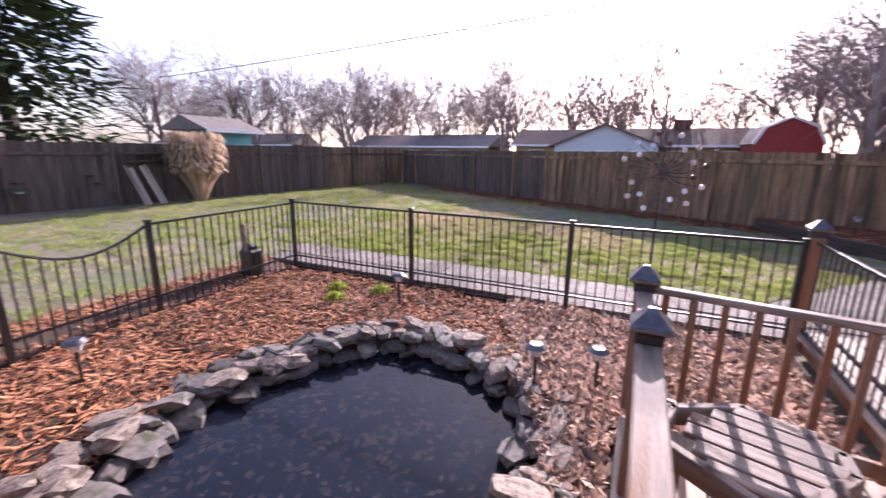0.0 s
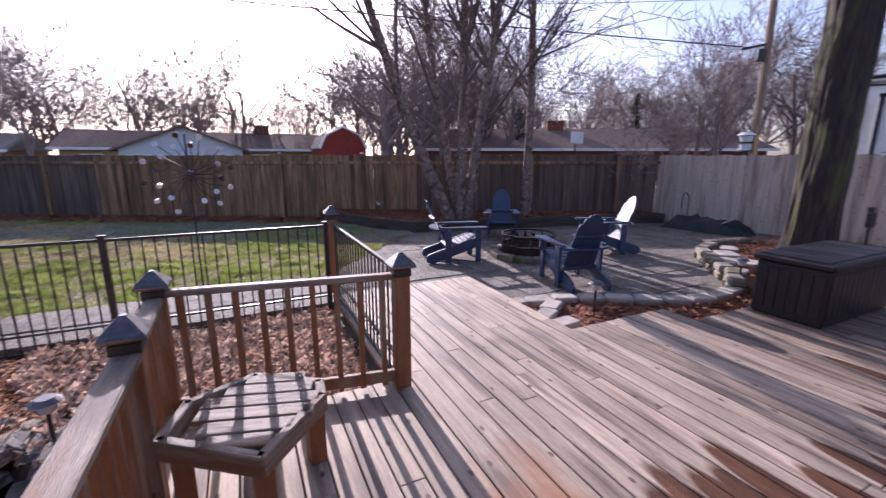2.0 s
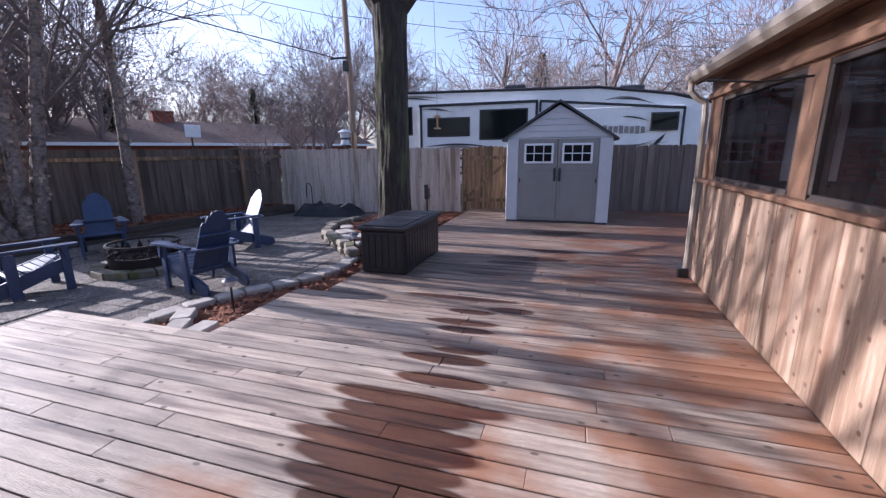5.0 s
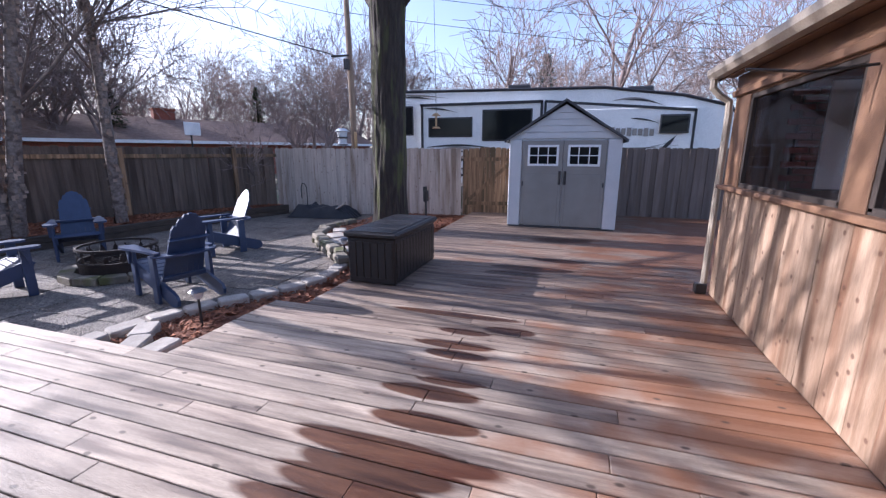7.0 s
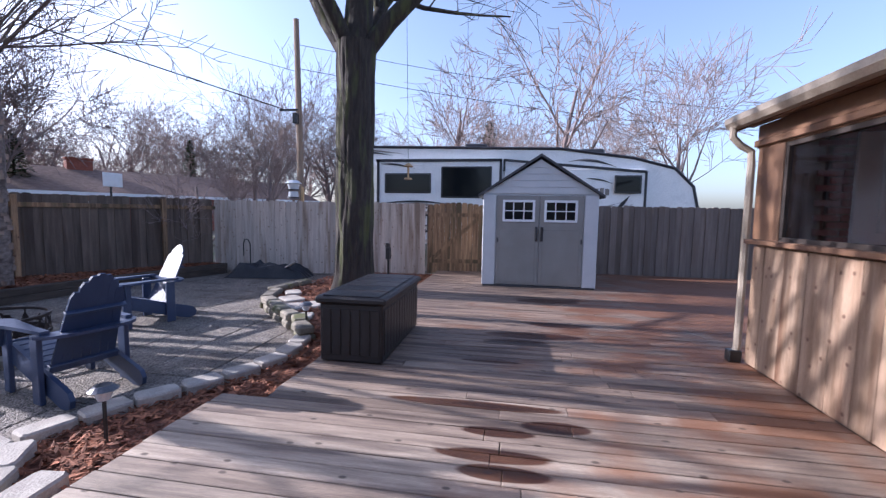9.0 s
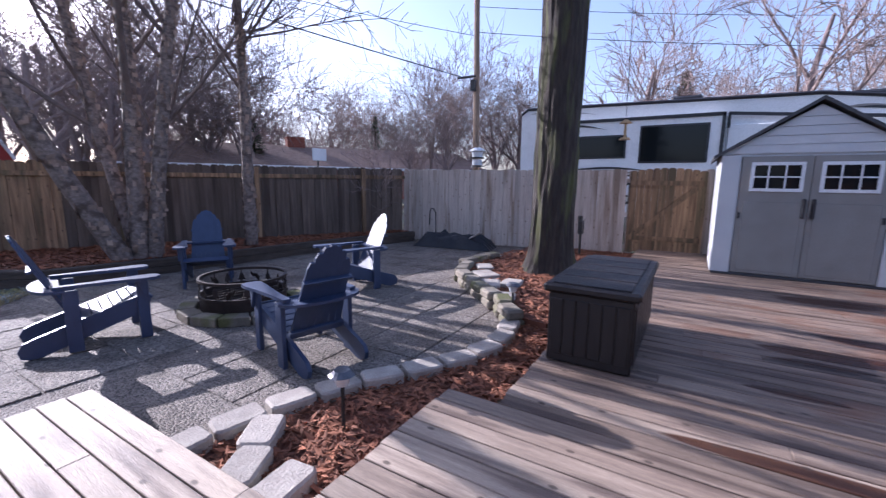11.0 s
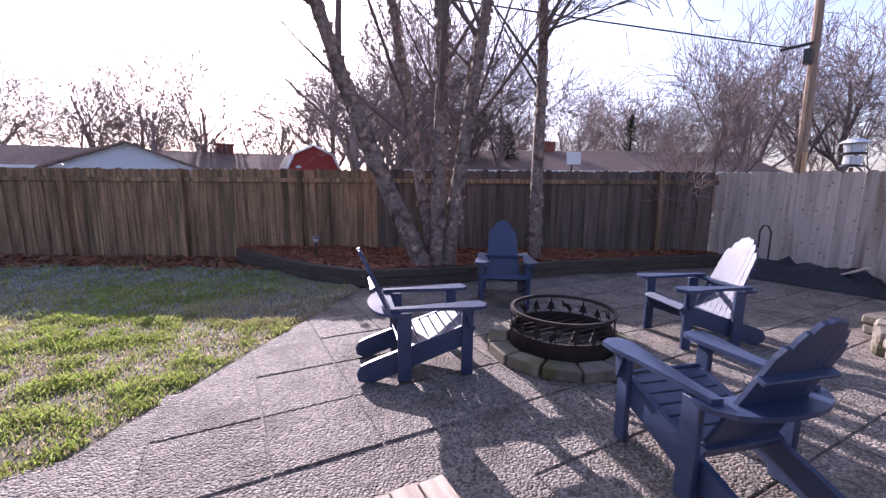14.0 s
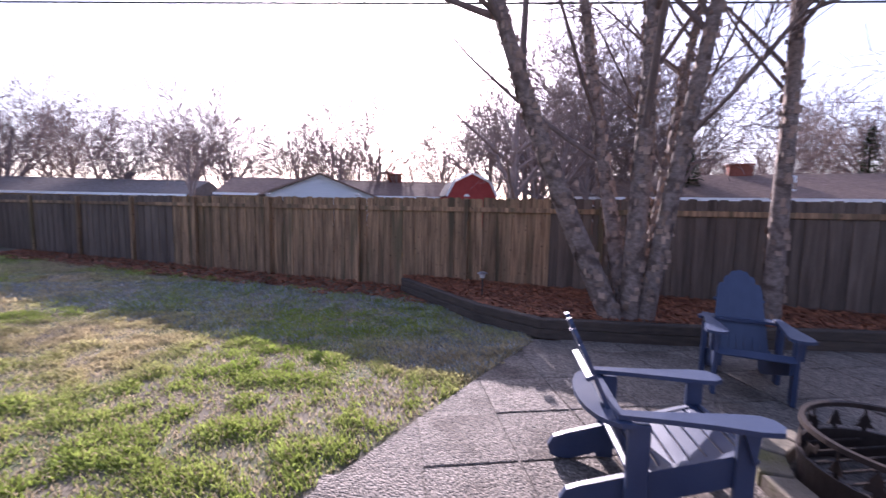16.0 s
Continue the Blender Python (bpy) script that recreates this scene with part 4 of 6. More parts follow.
RR = 0.475
part("lower_band", hoop(bmesh.new(), RR, 0.03, 0.20, 0.006), M_RUST, ring)
part("middle_band", hoop(bmesh.new(), RR + 0.012, 0.195, 0.23, 0.02), M_RUST, ring)
part("top_band", hoop(bmesh.new(), RR + 0.012, 0.385, 0.415, 0.03), M_RUST, ring)
rf2 = random.Random(3)
for i in range(18):
    a = 2 * math.pi * i / 18
    bm = bmesh.new()
    h = rf2.uniform(0.10, 0.16)
    if i % 3 == 2:
        out = [(-0.05, 0.06), (0.04, 0.06), (0.06, 0.12), (0.045, 0.13), (0.03, 0.10), (-0.03, 0.095), (-0.03, 0.0), (-0.04, 0.0), (-0.05, 0.04)]
    else:
        out = [(-0.012, 0), (0.012, 0), (0.012, 0.03), (0.05, 0.03), (0.025, h * 0.5), (0.035, h * 0.5), (0.0, h), (-0.035, h * 0.5), (-0.025, h * 0.5), (-0.05, 0.03), (-0.012, 0.03)]
    prism(bm, out, 1, -0.003, 0.003)
    o = part("silhouette", bm, M_RUST, ring)
    o.location, o.rotation_euler = (RR * math.cos(a), RR * math.sin(a), 0.225), (0, 0, a + math.pi / 2)
for i in range(9):
    a = 2 * math.pi * (i + 0.5) / 9
    o = part("upright", boxes(((0, 0, 0.305), (0.012, 0.006, 0.18))), M_RUST, ring)
    o.location, o.rotation_euler = (RR * math.cos(a), RR * math.sin(a), 0), (0, 0, a + math.pi / 2)
part("grate", boxes(*[((0, -0.4 + 0.1 * i, 0.185), (2 * math.sqrt(max(0.01, 0.2 - (-0.4 + 0.1 * i) ** 2)), 0.012, 0.012)) for i in range(9)]), M_RUST, ring)
kerb = thing("fire_pit_kerb", pose(FIRE.x, FIRE.y, PATIO_Z), "ring of grey trapezoid concrete blocks", "kerb")
tb = bmesh.new()
prism(tb, [(-0.155, -0.09), (0.155, -0.09), (0.115, 0.09), (-0.115, 0.09)], 2, 0, 0.10)
bmesh.ops.bevel(tb, geom=tb.edges[:], offset=0.008, segments=1, affect="EDGES")
trap = mesh_of(tb, M_BLOCKDARK, "block")
for i in range(13):
    a = 2 * math.pi * i / 13 + 0.1
    share("block", trap, kerb, (0.60 * math.cos(a), 0.60 * math.sin(a), 0.0), a + math.pi / 2, tilt=(rf2.uniform(-0.02, 0.02), rf2.uniform(-0.02, 0.02)))

# ---- trees ----
def grow(rng, p, d, length, radius, level, out, droop=0.0, wig=0.18, kids=None, ratio=0.62, fan=(28, 58), start=0.4, slim=(0.42, 0.62)):
    """A limb and its offshoots, as lists of points and radii."""
    kids = kids or (7, 6, 6, 5)
    n = 6 if level < 2 else 4 if level < 3 else 2
    pts, rad = [p.copy()], [radius]
    d = d.normalized()
    for i in range(1, n + 1):
        d = (d + Vector((rng.uniform(-1, 1), rng.uniform(-1, 1), rng.uniform(-1, 1))) * wig + Vector((0, 0, 0.06 - droop * level))).normalized()
        p = p + d * (length / n)
        pts.append(p.copy())
        rad.append(max(0.0035, radius * (1 - 0.72 * i / n)))
    out.append((pts, rad, level))
    if level >= len(kids):
        return
    for j in range(kids[level]):
        s = rng.uniform(0.25, 1.0) if level else rng.uniform(start, 1.0)
        k = min(n - 1, int(s * n))
        f = s * n - k
        q = pts[k].lerp(pts[k + 1], f)
        dd = (pts[k + 1] - pts[k]).normalized()
        az = rng.uniform(0, 2 * math.pi)
        u = dd.orthogonal().normalized()
        u = (u * math.cos(az) + dd.cross(u) * math.sin(az))
        a = radians(rng.uniform(*fan))
        nd = dd * math.cos(a) + u * math.sin(a)
        r0 = rad[k] + (rad[k + 1] - rad[k]) * f
        grow(rng, q, nd, length * rng.uniform(ratio * 0.75, ratio * 1.15), r0 * rng.uniform(*slim), level + 1, out, droop, wig, kids, ratio, fan, start, slim)


def limbs_mesh(name, limbs, mat, least=0.0):
    vs, fs = [], []
    for pts, rad, lv in limbs:
        sides = 9 if lv == 0 else 6 if lv == 1 else 4 if lv == 2 else 3
        base = len(vs)
        pu = None
        for i, p in enumerate(pts):
            d = (pts[min(i + 1, len(pts) - 1)] - pts[max(i - 1, 0)]).normalized()
            u = d.orthogonal().normalized() if pu is None else (pu - d * pu.dot(d)).normalized()
            pu = u
            w = d.cross(u)
            for k in range(sides):
                a = 2 * math.pi * k / sides
                q = p + (u * math.cos(a) + w * math.sin(a)) * max(rad[i], least)
                vs.append(tuple(q))
        for i in range(len(pts) - 1):
            for k in range(sides):
                a, b = base + i * sides + k, base + i * sides + (k + 1) % sides
                fs.append((a, b, b + sides, a + sides))
    me = bpy.data.meshes.new(name)
    me.from_pydata(vs, [], fs)
    me.materials.append(mat)
    me.polygons.foreach_set("use_smooth", [True] * len(fs))
    me.update()
    return me


def tree(name, m, limbs, bark, twig, label, group="", least=0.0):
    o = thing(name, m, label, "tree", group)
    for l in limbs:
        if l[2] <= 0:
            new("trunk", limbs_mesh("trunk", [l], bark)).parent = o
    new("crown", limbs_mesh("crown", [l for l in limbs if l[2] > 0], twig, least)).parent = o
    return o


# big maple by the deck box
rt = random.Random(12)
L = []
for d, ln, r in (((0.05, 0.55, 0.8), 5.5, 0.2), ((0.1, -0.75, 0.65), 5.5, 0.17), ((0.0, 0.05, 1.0), 6.5, 0.27), ((0.6, -0.2, 0.8), 5.0, 0.16), ((-0.5, 0.2, 0.9), 5.0, 0.15)):
    grow(rt, Vector((0, -0.03, 4.1)), Vector(d), ln, r, 1, L, 0.0, 0.14, (0, 6, 6, 5), 0.6)
maple = tree("maple_tree", pose(8.45, 3.05, -0.1), L, M_BARK, M_BARK, "large bare tree with dark furrowed bark by the deck", least=0.006)

vs, fs = [], []
ZS, SD_ = [-0.3 + 0.075 * i for i in range(64)], 56
for z in ZS:
    for k in range(SD_):
        a = 2 * math.pi * k / SD_
        r = 0.325 + 0.16 * math.exp(-max(0.0, z) / 0.28) * (1 + 0.35 * math.sin(5 * a + 1)) + 0.03 * max(0.0, z - 3.7)
        ridge = noise.noise((math.cos(a) * 5.5, math.sin(a) * 5.5, z * 1.1)) + 0.6 * noise.noise((math.cos(a) * 12, math.sin(a) * 12, z * 2.4))
        r += 0.026 * ridge
        vs.append((r * math.cos(a), r * math.sin(a) - 0.01 * z, z))
for i in range(len(ZS) - 1):
    for k in range(SD_):
        fs.append((i * SD_ + k, i * SD_ + (k + 1) % SD_, (i + 1) * SD_ + (k + 1) % SD_, (i + 1) * SD_ + k))
raw("trunk", vs, fs, M_BARK, maple)

# birch clump in the raised bed
rt = random.Random(21)
L = []
for (bx, by), d, ln, r in (((-0.16, 0.05), (-0.37, 0.15, 0.9), 9.0, 0.155), ((0.0, 0.0), (0.03, 0.0, 1.0), 9.5, 0.14), ((0.17, -0.06), (0.12, -0.06, 1.0), 9.0, 0.12), ((0.05, 0.12), (-0.14, 0.2, 1.0), 8.5, 0.11), ((0.1, 0.1), (0.32, 0.1, 1.0), 7.5, 0.085)):
    grow(rt, Vector((bx, by, -0.1)), Vector(d), ln, r, 0, L, 0.0, 0.06, (14, 8, 6), 0.5, (18, 50), 0.25, (0.32, 0.56))
clump = tree("birch_clump", pose(5.05, 8.85, BED_Z), L, M_BIRCH, M_TWIG, "bare river birch clump with peeling pale bark", least=0.006)


def bark_curls(o, limbs, seed, n):
    """Thin curls of bark that peel off the trunks."""
    r = random.Random(seed)
    vs, fs = [], []
    for pts, rad, lv in limbs:
        if lv:
            continue
        for i in range(n):
            k = r.randrange(0, 4)
            f = r.random()
            c, q = pts[k].lerp(pts[k + 1], f), rad[k] + (rad[k + 1] - rad[k]) * f
            a, h, w, lift = r.uniform(0, 6.28), r.uniform(0.02, 0.055), r.uniform(0.25, 0.6), r.uniform(0.012, 0.045)
            b = len(vs)
            for t, out in ((0.0, 0.002), (0.5, lift * 0.35), (1.0, lift)):
                x_, y_ = math.cos(a + w * t), math.sin(a + w * t)
                vs += [(c.x + x_ * (q + out), c.y + y_ * (q + out), c.z - h), (c.x + x_ * (q + out), c.y + y_ * (q + out), c.z + h * r.uniform(0.6, 1.1))]
            fs += [(b, b + 2, b + 3, b + 1), (b + 2, b + 4, b + 5, b + 3)]
    tagged(raw("peeling_bark", vs, fs, M_CURL, o), "thin curls of peeling bark", kind="stuff")


bark_curls(clump, L, 3, 260)
rt = random.Random(5)
L = []
grow(rt, Vector((0, 0, -0.1)), Vector((0.02, 0.02, 1)), 9.0, 0.12, 0, L, 0.03, 0.05, (20, 8, 6), 0.36, (35, 72), 0.25, (0.26, 0.42))
birch = tree("birch_tree", pose(6.9, 8.6, BED_Z), L, M_BIRCH, M_TWIG, "slender single-trunk bare birch in the mulch bed", least=0.008)
bark_curls(birch, L, 4, 200)
# spreading tree in the yard beyond the back fence
rt = random.Random(33)
L = []
grow(rt, Vector((0, 0, -0.4)), Vector((-0.14, 0, 1)), 6.6, 0.34, 0, L, 0.0, 0.13, (8, 6, 5), 0.6, (28, 60), 0.25, (0.42, 0.64))
# pale twig colour paints a glare-washed look on this crown
tree("spreading_tree", pose(8.2, 23.5, LAWN_Z), L, M_TWIG_GLARE, M_TWIG_GLARE, "bare spreading tree close behind the back fence", least=0.009)

# far trees: three bare crowns and a conifer, repeated
protos = []
for seed, (kids, h, r, sp) in enumerate((((8, 6, 5, 3), 8, 0.28, 0.62), ((9, 6, 5, 3), 7.5, 0.24, 0.66), ((8, 6, 5, 3), 9, 0.26, 0.55))):
    rt = random.Random(40 + seed)
    L = []
    grow(rt, Vector((0, 0, -0.5)), Vector((rt.uniform(-0.05, 0.05), 0, 1)), h, r, 0, L, 0.0, 0.12, kids, sp, (25, 60), 0.22)
    L = [(p, [max(q, 0.015) for q in rr], lv) for p, rr, lv in L]
    protos.append(tree("bare_tree", pose(0, 0, 0), L, M_TWIG_GLARE, M_TWIG_GLARE, "tall bare winter tree behind the houses", "bare trees beyond the fence"))
rng = random.Random(77)
spots = []
for i in range(104):
    a = radians(-14 + 165 * (i + rng.uniform(0.1, 0.9)) / 104)
    dist = rng.uniform(44, 76)
    spots.append((dist * math.cos(a), dist * math.sin(a), rng.uniform(0.7, 1.25)))
# most trees at x 11 to 16 are added to shade deck and patio
spots += [(24, -2, 1.0), (27, 4.5, 1.0), (28, -9, 0.9), (12.6, 33, 1.05), (11.6, 27.5, 1.0), (14.2, 28.5, 1.1), (15.5, 31.5, 1.1), (13.0, 38, 1.2), (19, 33, 1.1), (16, 43, 1.3), (12.4, 44, 1.2), (20, 28, 1.0), (10.95, 8.35, 0.26), (20, 32, 1.0), (21, 12.5, 0.55), (22.5, 14.5, 0.6), (24, 17, 0.5), (-11, 33, 0.8), (-28, 36, 0.8)]
for i, (px, py, sc) in enumerate(spots):
    m = pose(px, py, LAWN_Z, 0, 0, rng.uniform(0, 360))
    if i < 3:
        protos[i].matrix_world = m
        protos[i].scale = (sc, sc, sc)
    else:
        c = copy_thing(protos[i % 3], m)
        c.scale = (sc, sc, sc)


def conifer(name, m, h, w, seed, label, n=2600):
    o = thing(name, m, label, "tree")
    r = random.Random(seed)
    part("trunk", tube(bmesh.new(), [(0, 0, -0.2), (0, 0, h * 0.5), (0, 0, h * 0.97)], [h * 0.025, h * 0.016, 0.02], 7), M_BARK, o)
    vs, fs = [], []
    for i in range(n):
        t = r.random() ** 0.8
        a, lay = r.uniform(0, 2 * math.pi), t
        reach = w * (1 - lay) ** 0.8 * r.uniform(0.35, 1.0) * (0.92 + 0.10 * math.sin(lay * 40))
        z = h * (0.12 + 0.88 * lay) - reach * 0.25
        p = Vector((reach * math.cos(a), reach * math.sin(a), z))
        d = Vector((math.cos(a + r.uniform(-0.7, 0.7)), math.sin(a + r.uniform(-0.7, 0.7)), r.uniform(-0.5, 0.3)))
        s = r.uniform(0.25, 0.5) * w * 0.28
        u = d.cross(Vector((0, 0, 1))).normalized() * s * 0.35
        b = len(vs)
        vs += [tuple(p - u), tuple(p + u), tuple(p + d * s + u * 0.3), tuple(p + d * s - u * 0.3)]
        fs.append((b, b + 1, b + 2, b + 3))
    raw("crown", vs, fs, M_NEEDLE, o)
    return o


conifer("spruce_tree", pose(-19.6, 6.6, -0.2), 11, 4.6, 3, "dark green spruce behind the weathered fence", 5200)
conifer("pine_tree", pose(40, 2.6, -0.2), 10, 2.4, 5, "small distant pine above the trailer")
conifer("cedar_tree", pose(36, 30, -0.2), 8, 1.7, 8, "distant dark cedar tree")
conifer("cedar_tree", pose(22, 30, -0.2), 6, 1.9, 9, "distant dark cedar tree")


# ---- houses beyond the fence ----
def house(name, m, w, d, wall_h, roof_h, wall_mat, roof_mat, label, gable_front=False, windows=3, chimney=None):
    """Front towards -y; a gable roof with its ridge along x, or along y."""
    o = thing(name, m, label, "house")
    part("wall", boxes(((0, d / 2, wall_h / 2), (w, d, wall_h))), wall_mat, o)
    bm = bmesh.new()
    if gable_front:
        prism(bm, [(-w / 2, wall_h), (w / 2, wall_h), (0, wall_h + roof_h)], 1, 0.02, d)
        part("gable", bm, wall_mat, o)
        for sg in (1, -1):
            bm = bmesh.new()
            prism(bm, [(0, wall_h + roof_h), (0, wall_h + roof_h + 0.16), (sg * (w / 2 + 0.5), wall_h - 0.1), (sg * (w / 2 + 0.5), wall_h - 0.26)], 1, -0.4, d + 0.4)
            part("roof", bm, roof_mat, o)
    else:
        prism(bm, [(-0.6, wall_h - 0.1), (d + 0.6, wall_h - 0.1), (d / 2, wall_h + roof_h)], 0, -w / 2 - 0.5, w / 2 + 0.5)
        part("roof", bm, roof_mat, o)
        part("fascia", boxes(((0, -0.62, wall_h - 0.14), (w + 1.0, 0.04, 0.2))), M_WHITE, o)
    for i in range(windows):
        xx = -w / 2 + w * (i + 0.5) / windows
        wi = part("window", boxes(((xx, -0.03, wall_h * 0.62), (1.4, 0.08, 1.1)), bevel=0.01), M_WHITE, o)
        part("pane", boxes(((xx, -0.075, wall_h * 0.62), (1.2, 0.02, 0.9))), M_DARKGLASS, wi)
    if chimney is not None:
        part("chimney", boxes(((chimney, d / 2, wall_h + roof_h * 0.8), (1.4, 0.9, 1.9)), ((chimney, d / 2, wall_h + roof_h * 0.8 + 0.98), (1.55, 1.05, 0.12))), M_BRICK, o)
    return o


house("ranch_house", pose(-3.6, 38.0, -0.4), 8.2, 8, 2.7, 1.55, M_PALE, M_SHINGLE, "pale gabled house end beyond the back fence", True)
house("ranch_house", pose(-2.0, 41.0, -0.4), 20, 8, 2.8, 1.5, M_TAN, M_SHINGLE, "tan ranch house with brown roof and brick chimney", False, 5, 4.4)
house("ranch_house", pose(25.5, 25.0, -0.6, 0, 0, -28), 27, 10, 3.0, 1.75, M_BRICK, M_SHINGLE, "long low brick ranch house with brown shingle roof", False, 6, -2.0)
house("ranch_house", pose(-24.0, 42.0, -0.4), 17, 8, 2.6, 1.3, M_TAN, M_SHINGLEGREY, "grey-roofed ranch house far beyond the fence", False, 5)
house("ranch_house", pose(-45.0, 34.0, -0.4, 0, 0, 20), 16, 8, 2.6, 1.3, M_BRICK, M_SHINGLEGREY, "brick ranch house far beyond the fence", False, 4)
house("teal_shed", pose(-22.0, 16.8, -0.3, 0, 0, 90), 2.8, 3, 3.0, 0.7, M_TEAL, M_SHINGLEGREY, "teal garden shed with a dark roof", False, 0)
barn = thing("barn_shed", pose(8.2, 35.6, -0.3), "small red gambrel barn shed with white trim", "shed")
gam = [(-1.9, 0), (1.9, 0), (1.9, 2.6), (1.35, 3.7), (0, 4.35), (-1.35, 3.7), (-1.9, 2.6)]
bm = bmesh.new(); prism(bm, gam, 1, 0, 4.6); part("wall", bm, M_BARN, barn)
for i in range(2, 6):
    p, q = Vector(gam[i]), Vector(gam[i + 1])
    nn = Vector((q.y - p.y, -(q.x - p.x))).normalized() * -0.12
    nn = -nn if nn.dot((p + q) / 2 - Vector((0, 2.5))) < 0 else nn
    bm = bmesh.new(); prism(bm, [tuple(p), tuple(q), tuple(q + nn), tuple(p + nn)], 1, 0.0, 4.8); part("roof", bm, M_SHINGLEGREY, barn)
    bm = bmesh.new(); prism(bm, [tuple(p), tuple(q), tuple(q + nn * 1.3), tuple(p + nn * 1.3)], 1, -0.14, -0.01); part("trim", bm, M_WHITE, barn)

# ---- travel trailer behind the side fence ----
rv = thing("travel_trailer", pose(15.2, 0.0, -0.2), "white fifth-wheel travel trailer with dark windows and swoosh decals", "trailer")
prof = [(6.2, 0.6), (6.2, 3.72), (6.0, 3.86), (-1.2, 3.72), (-3.4, 3.42), (-4.6, 3.10), (-5.15, 2.55), (-5.3, 1.9), (-4.7, 1.45), (-2.6, 1.35), (-2.3, 0.6)]
bm = bmesh.new(); prism(bm, prof, 0, 0, 2.5); part("body", bm, M_WHITE, rv)
bm = bmesh.new()
tube(bm, [(0.0, y, z + 0.02) for y, z in prof[1:8]], 0.05, 6)
part("roof_trim", bm, M_DARKTRIM, rv)
part("slide_out", boxes(((-0.1, 2.75, 2.3), (0.24, 4.1, 2.2)), bevel=0.02), M_WHITE, rv)
part("slide_trim", boxes(((-0.23, 2.75, 3.37), (0.04, 4.2, 0.09)), ((-0.23, 4.78, 2.3), (0.04, 0.08, 2.2)), ((-0.23, 0.68, 2.3), (0.04, 0.08, 2.2))), M_DARKTRIM, rv)
part("front_slide", boxes(((-0.06, -1.58, 2.25), (0.16, 4.30, 1.7)), bevel=0.02), M_WHITE, rv)
part("front_trim", boxes(((-0.15, -1.58, 3.19), (0.03, 4.36, 0.08), rot(5)), ((-0.15, -3.74, 2.3), (0.03, 0.07, 1.45)), ((-0.15, 0.57, 3.2), (0.03, 0.07, 0.36))), M_DARKTRIM, rv)
for y0, y1, z0, z1 in ((4.55, 2.96, 2.29, 2.95), (2.62, 0.96, 2.15, 3.17), (-2.80, -3.60, 2.34, 2.89), (5.47, 5.11, 2.36, 3.36)):
    w = part("window", boxes(((-0.23, (y0 + y1) / 2, (z0 + z1) / 2), (0.03, y0 - y1, z1 - z0)), bevel=0.012), M_DARKTRIM, rv)
    part("pane", boxes(((-0.25, (y0 + y1) / 2, (z0 + z1) / 2), (0.01, y0 - y1 - 0.1, z1 - z0 - 0.1))), M_DARKGLASS, w)


def swoosh(y0, z0, y1, z1, bulge, th, mat, x=-0.245):
    bm = bmesh.new()
    up, lo = [], []
    for i in range(13):
        t = i / 12
        y, z = y0 + (y1 - y0) * t, z0 + (z1 - z0) * t + bulge * math.sin(math.pi * t)
        w = th * math.sin(math.pi * min(1, t * 1.15 if t < 0.87 else 1)) * (1 - 0.4 * t) + 0.004
        up.append((y, z + w)); lo.append((y, z - w))
    prism(bm, up + lo[::-1], 0, x, x + 0.006)
    part("decal", bm, mat, rv)


swoosh(4.6, 1.95, 1.8, 1.84, 0.12, 0.035, M_DARKTRIM)
swoosh(4.3, 1.86, 2.1, 1.74, 0.12, 0.05, M_GREYDECAL)
swoosh(4.0, 1.78, 1.4, 1.62, 0.10, 0.03, M_DARKTRIM)
swoosh(0.2, 2.02, -3.25, 2.12, -0.30, 0.06, M_DARKTRIM, -0.16)
swoosh(-0.4, 2.00, -3.40, 2.00, -0.10, 0.035, M_GREYDECAL, -0.16)
swoosh(-2.95, 1.93, -3.34, 2.36, -0.07, 0.09, M_DARKTRIM, -0.165)
swoosh(-2.0, 2.80, -2.85, 2.62, 0.04, 0.025, M_DARKTRIM, -0.16)
swoosh(4.68, 3.26, 3.5, 3.10, 0.05, 0.03, M_DARKTRIM)
swoosh(5.9, 3.74, 3.9, 3.60, 0.05, 0.035, M_GREYDECAL, -0.012)
swoosh(5.6, 3.68, 4.3, 3.55, 0.04, 0.03, M_DARKTRIM, -0.016)
swoosh(-1.45, 3.34, -2.95, 3.14, 0.14, 0.035, M_GREYDECAL, -0.012)
swoosh(-1.8, 3.36, -2.85, 3.18, 0.06, 0.03, M_DARKTRIM, -0.016)
for y_ in (-2.86, -3.28):
    bm = bmesh.new()
    bmesh.ops.create_cone(bm, cap_ends=True, segments=12, radius1=0.06, radius2=0.05, depth=0.03, matrix=Matrix.Translation((-0.15, y_, 1.75)) @ rot(0, -90))
    part("port_cover", bm, M_DARKTRIM, rv)
part("slide_seam", boxes(((-0.145, -1.3, 1.55), (0.012, 1.6, 0.04)), ((-0.215, 2.75, 1.22), (0.02, 4.1, 0.05))), M_DARKTRIM, rv)
part("name_mark", boxes(*[((-0.155, -1.5 - 0.16 * i, 2.42 - 0.006 * i), (0.012, 0.12, 0.2 if i % 3 else 0.24)) for i in range(8)]), M_GREYDECAL, rv, "grey lettering shape")
for yy in (1.6, -2.3):
    part("roof_unit", boxes(((1.2, yy, 3.93 if yy > 0 else 3.72), (0.7, 0.8, 0.3)), bevel=0.05), M_DARKTRIM, rv)

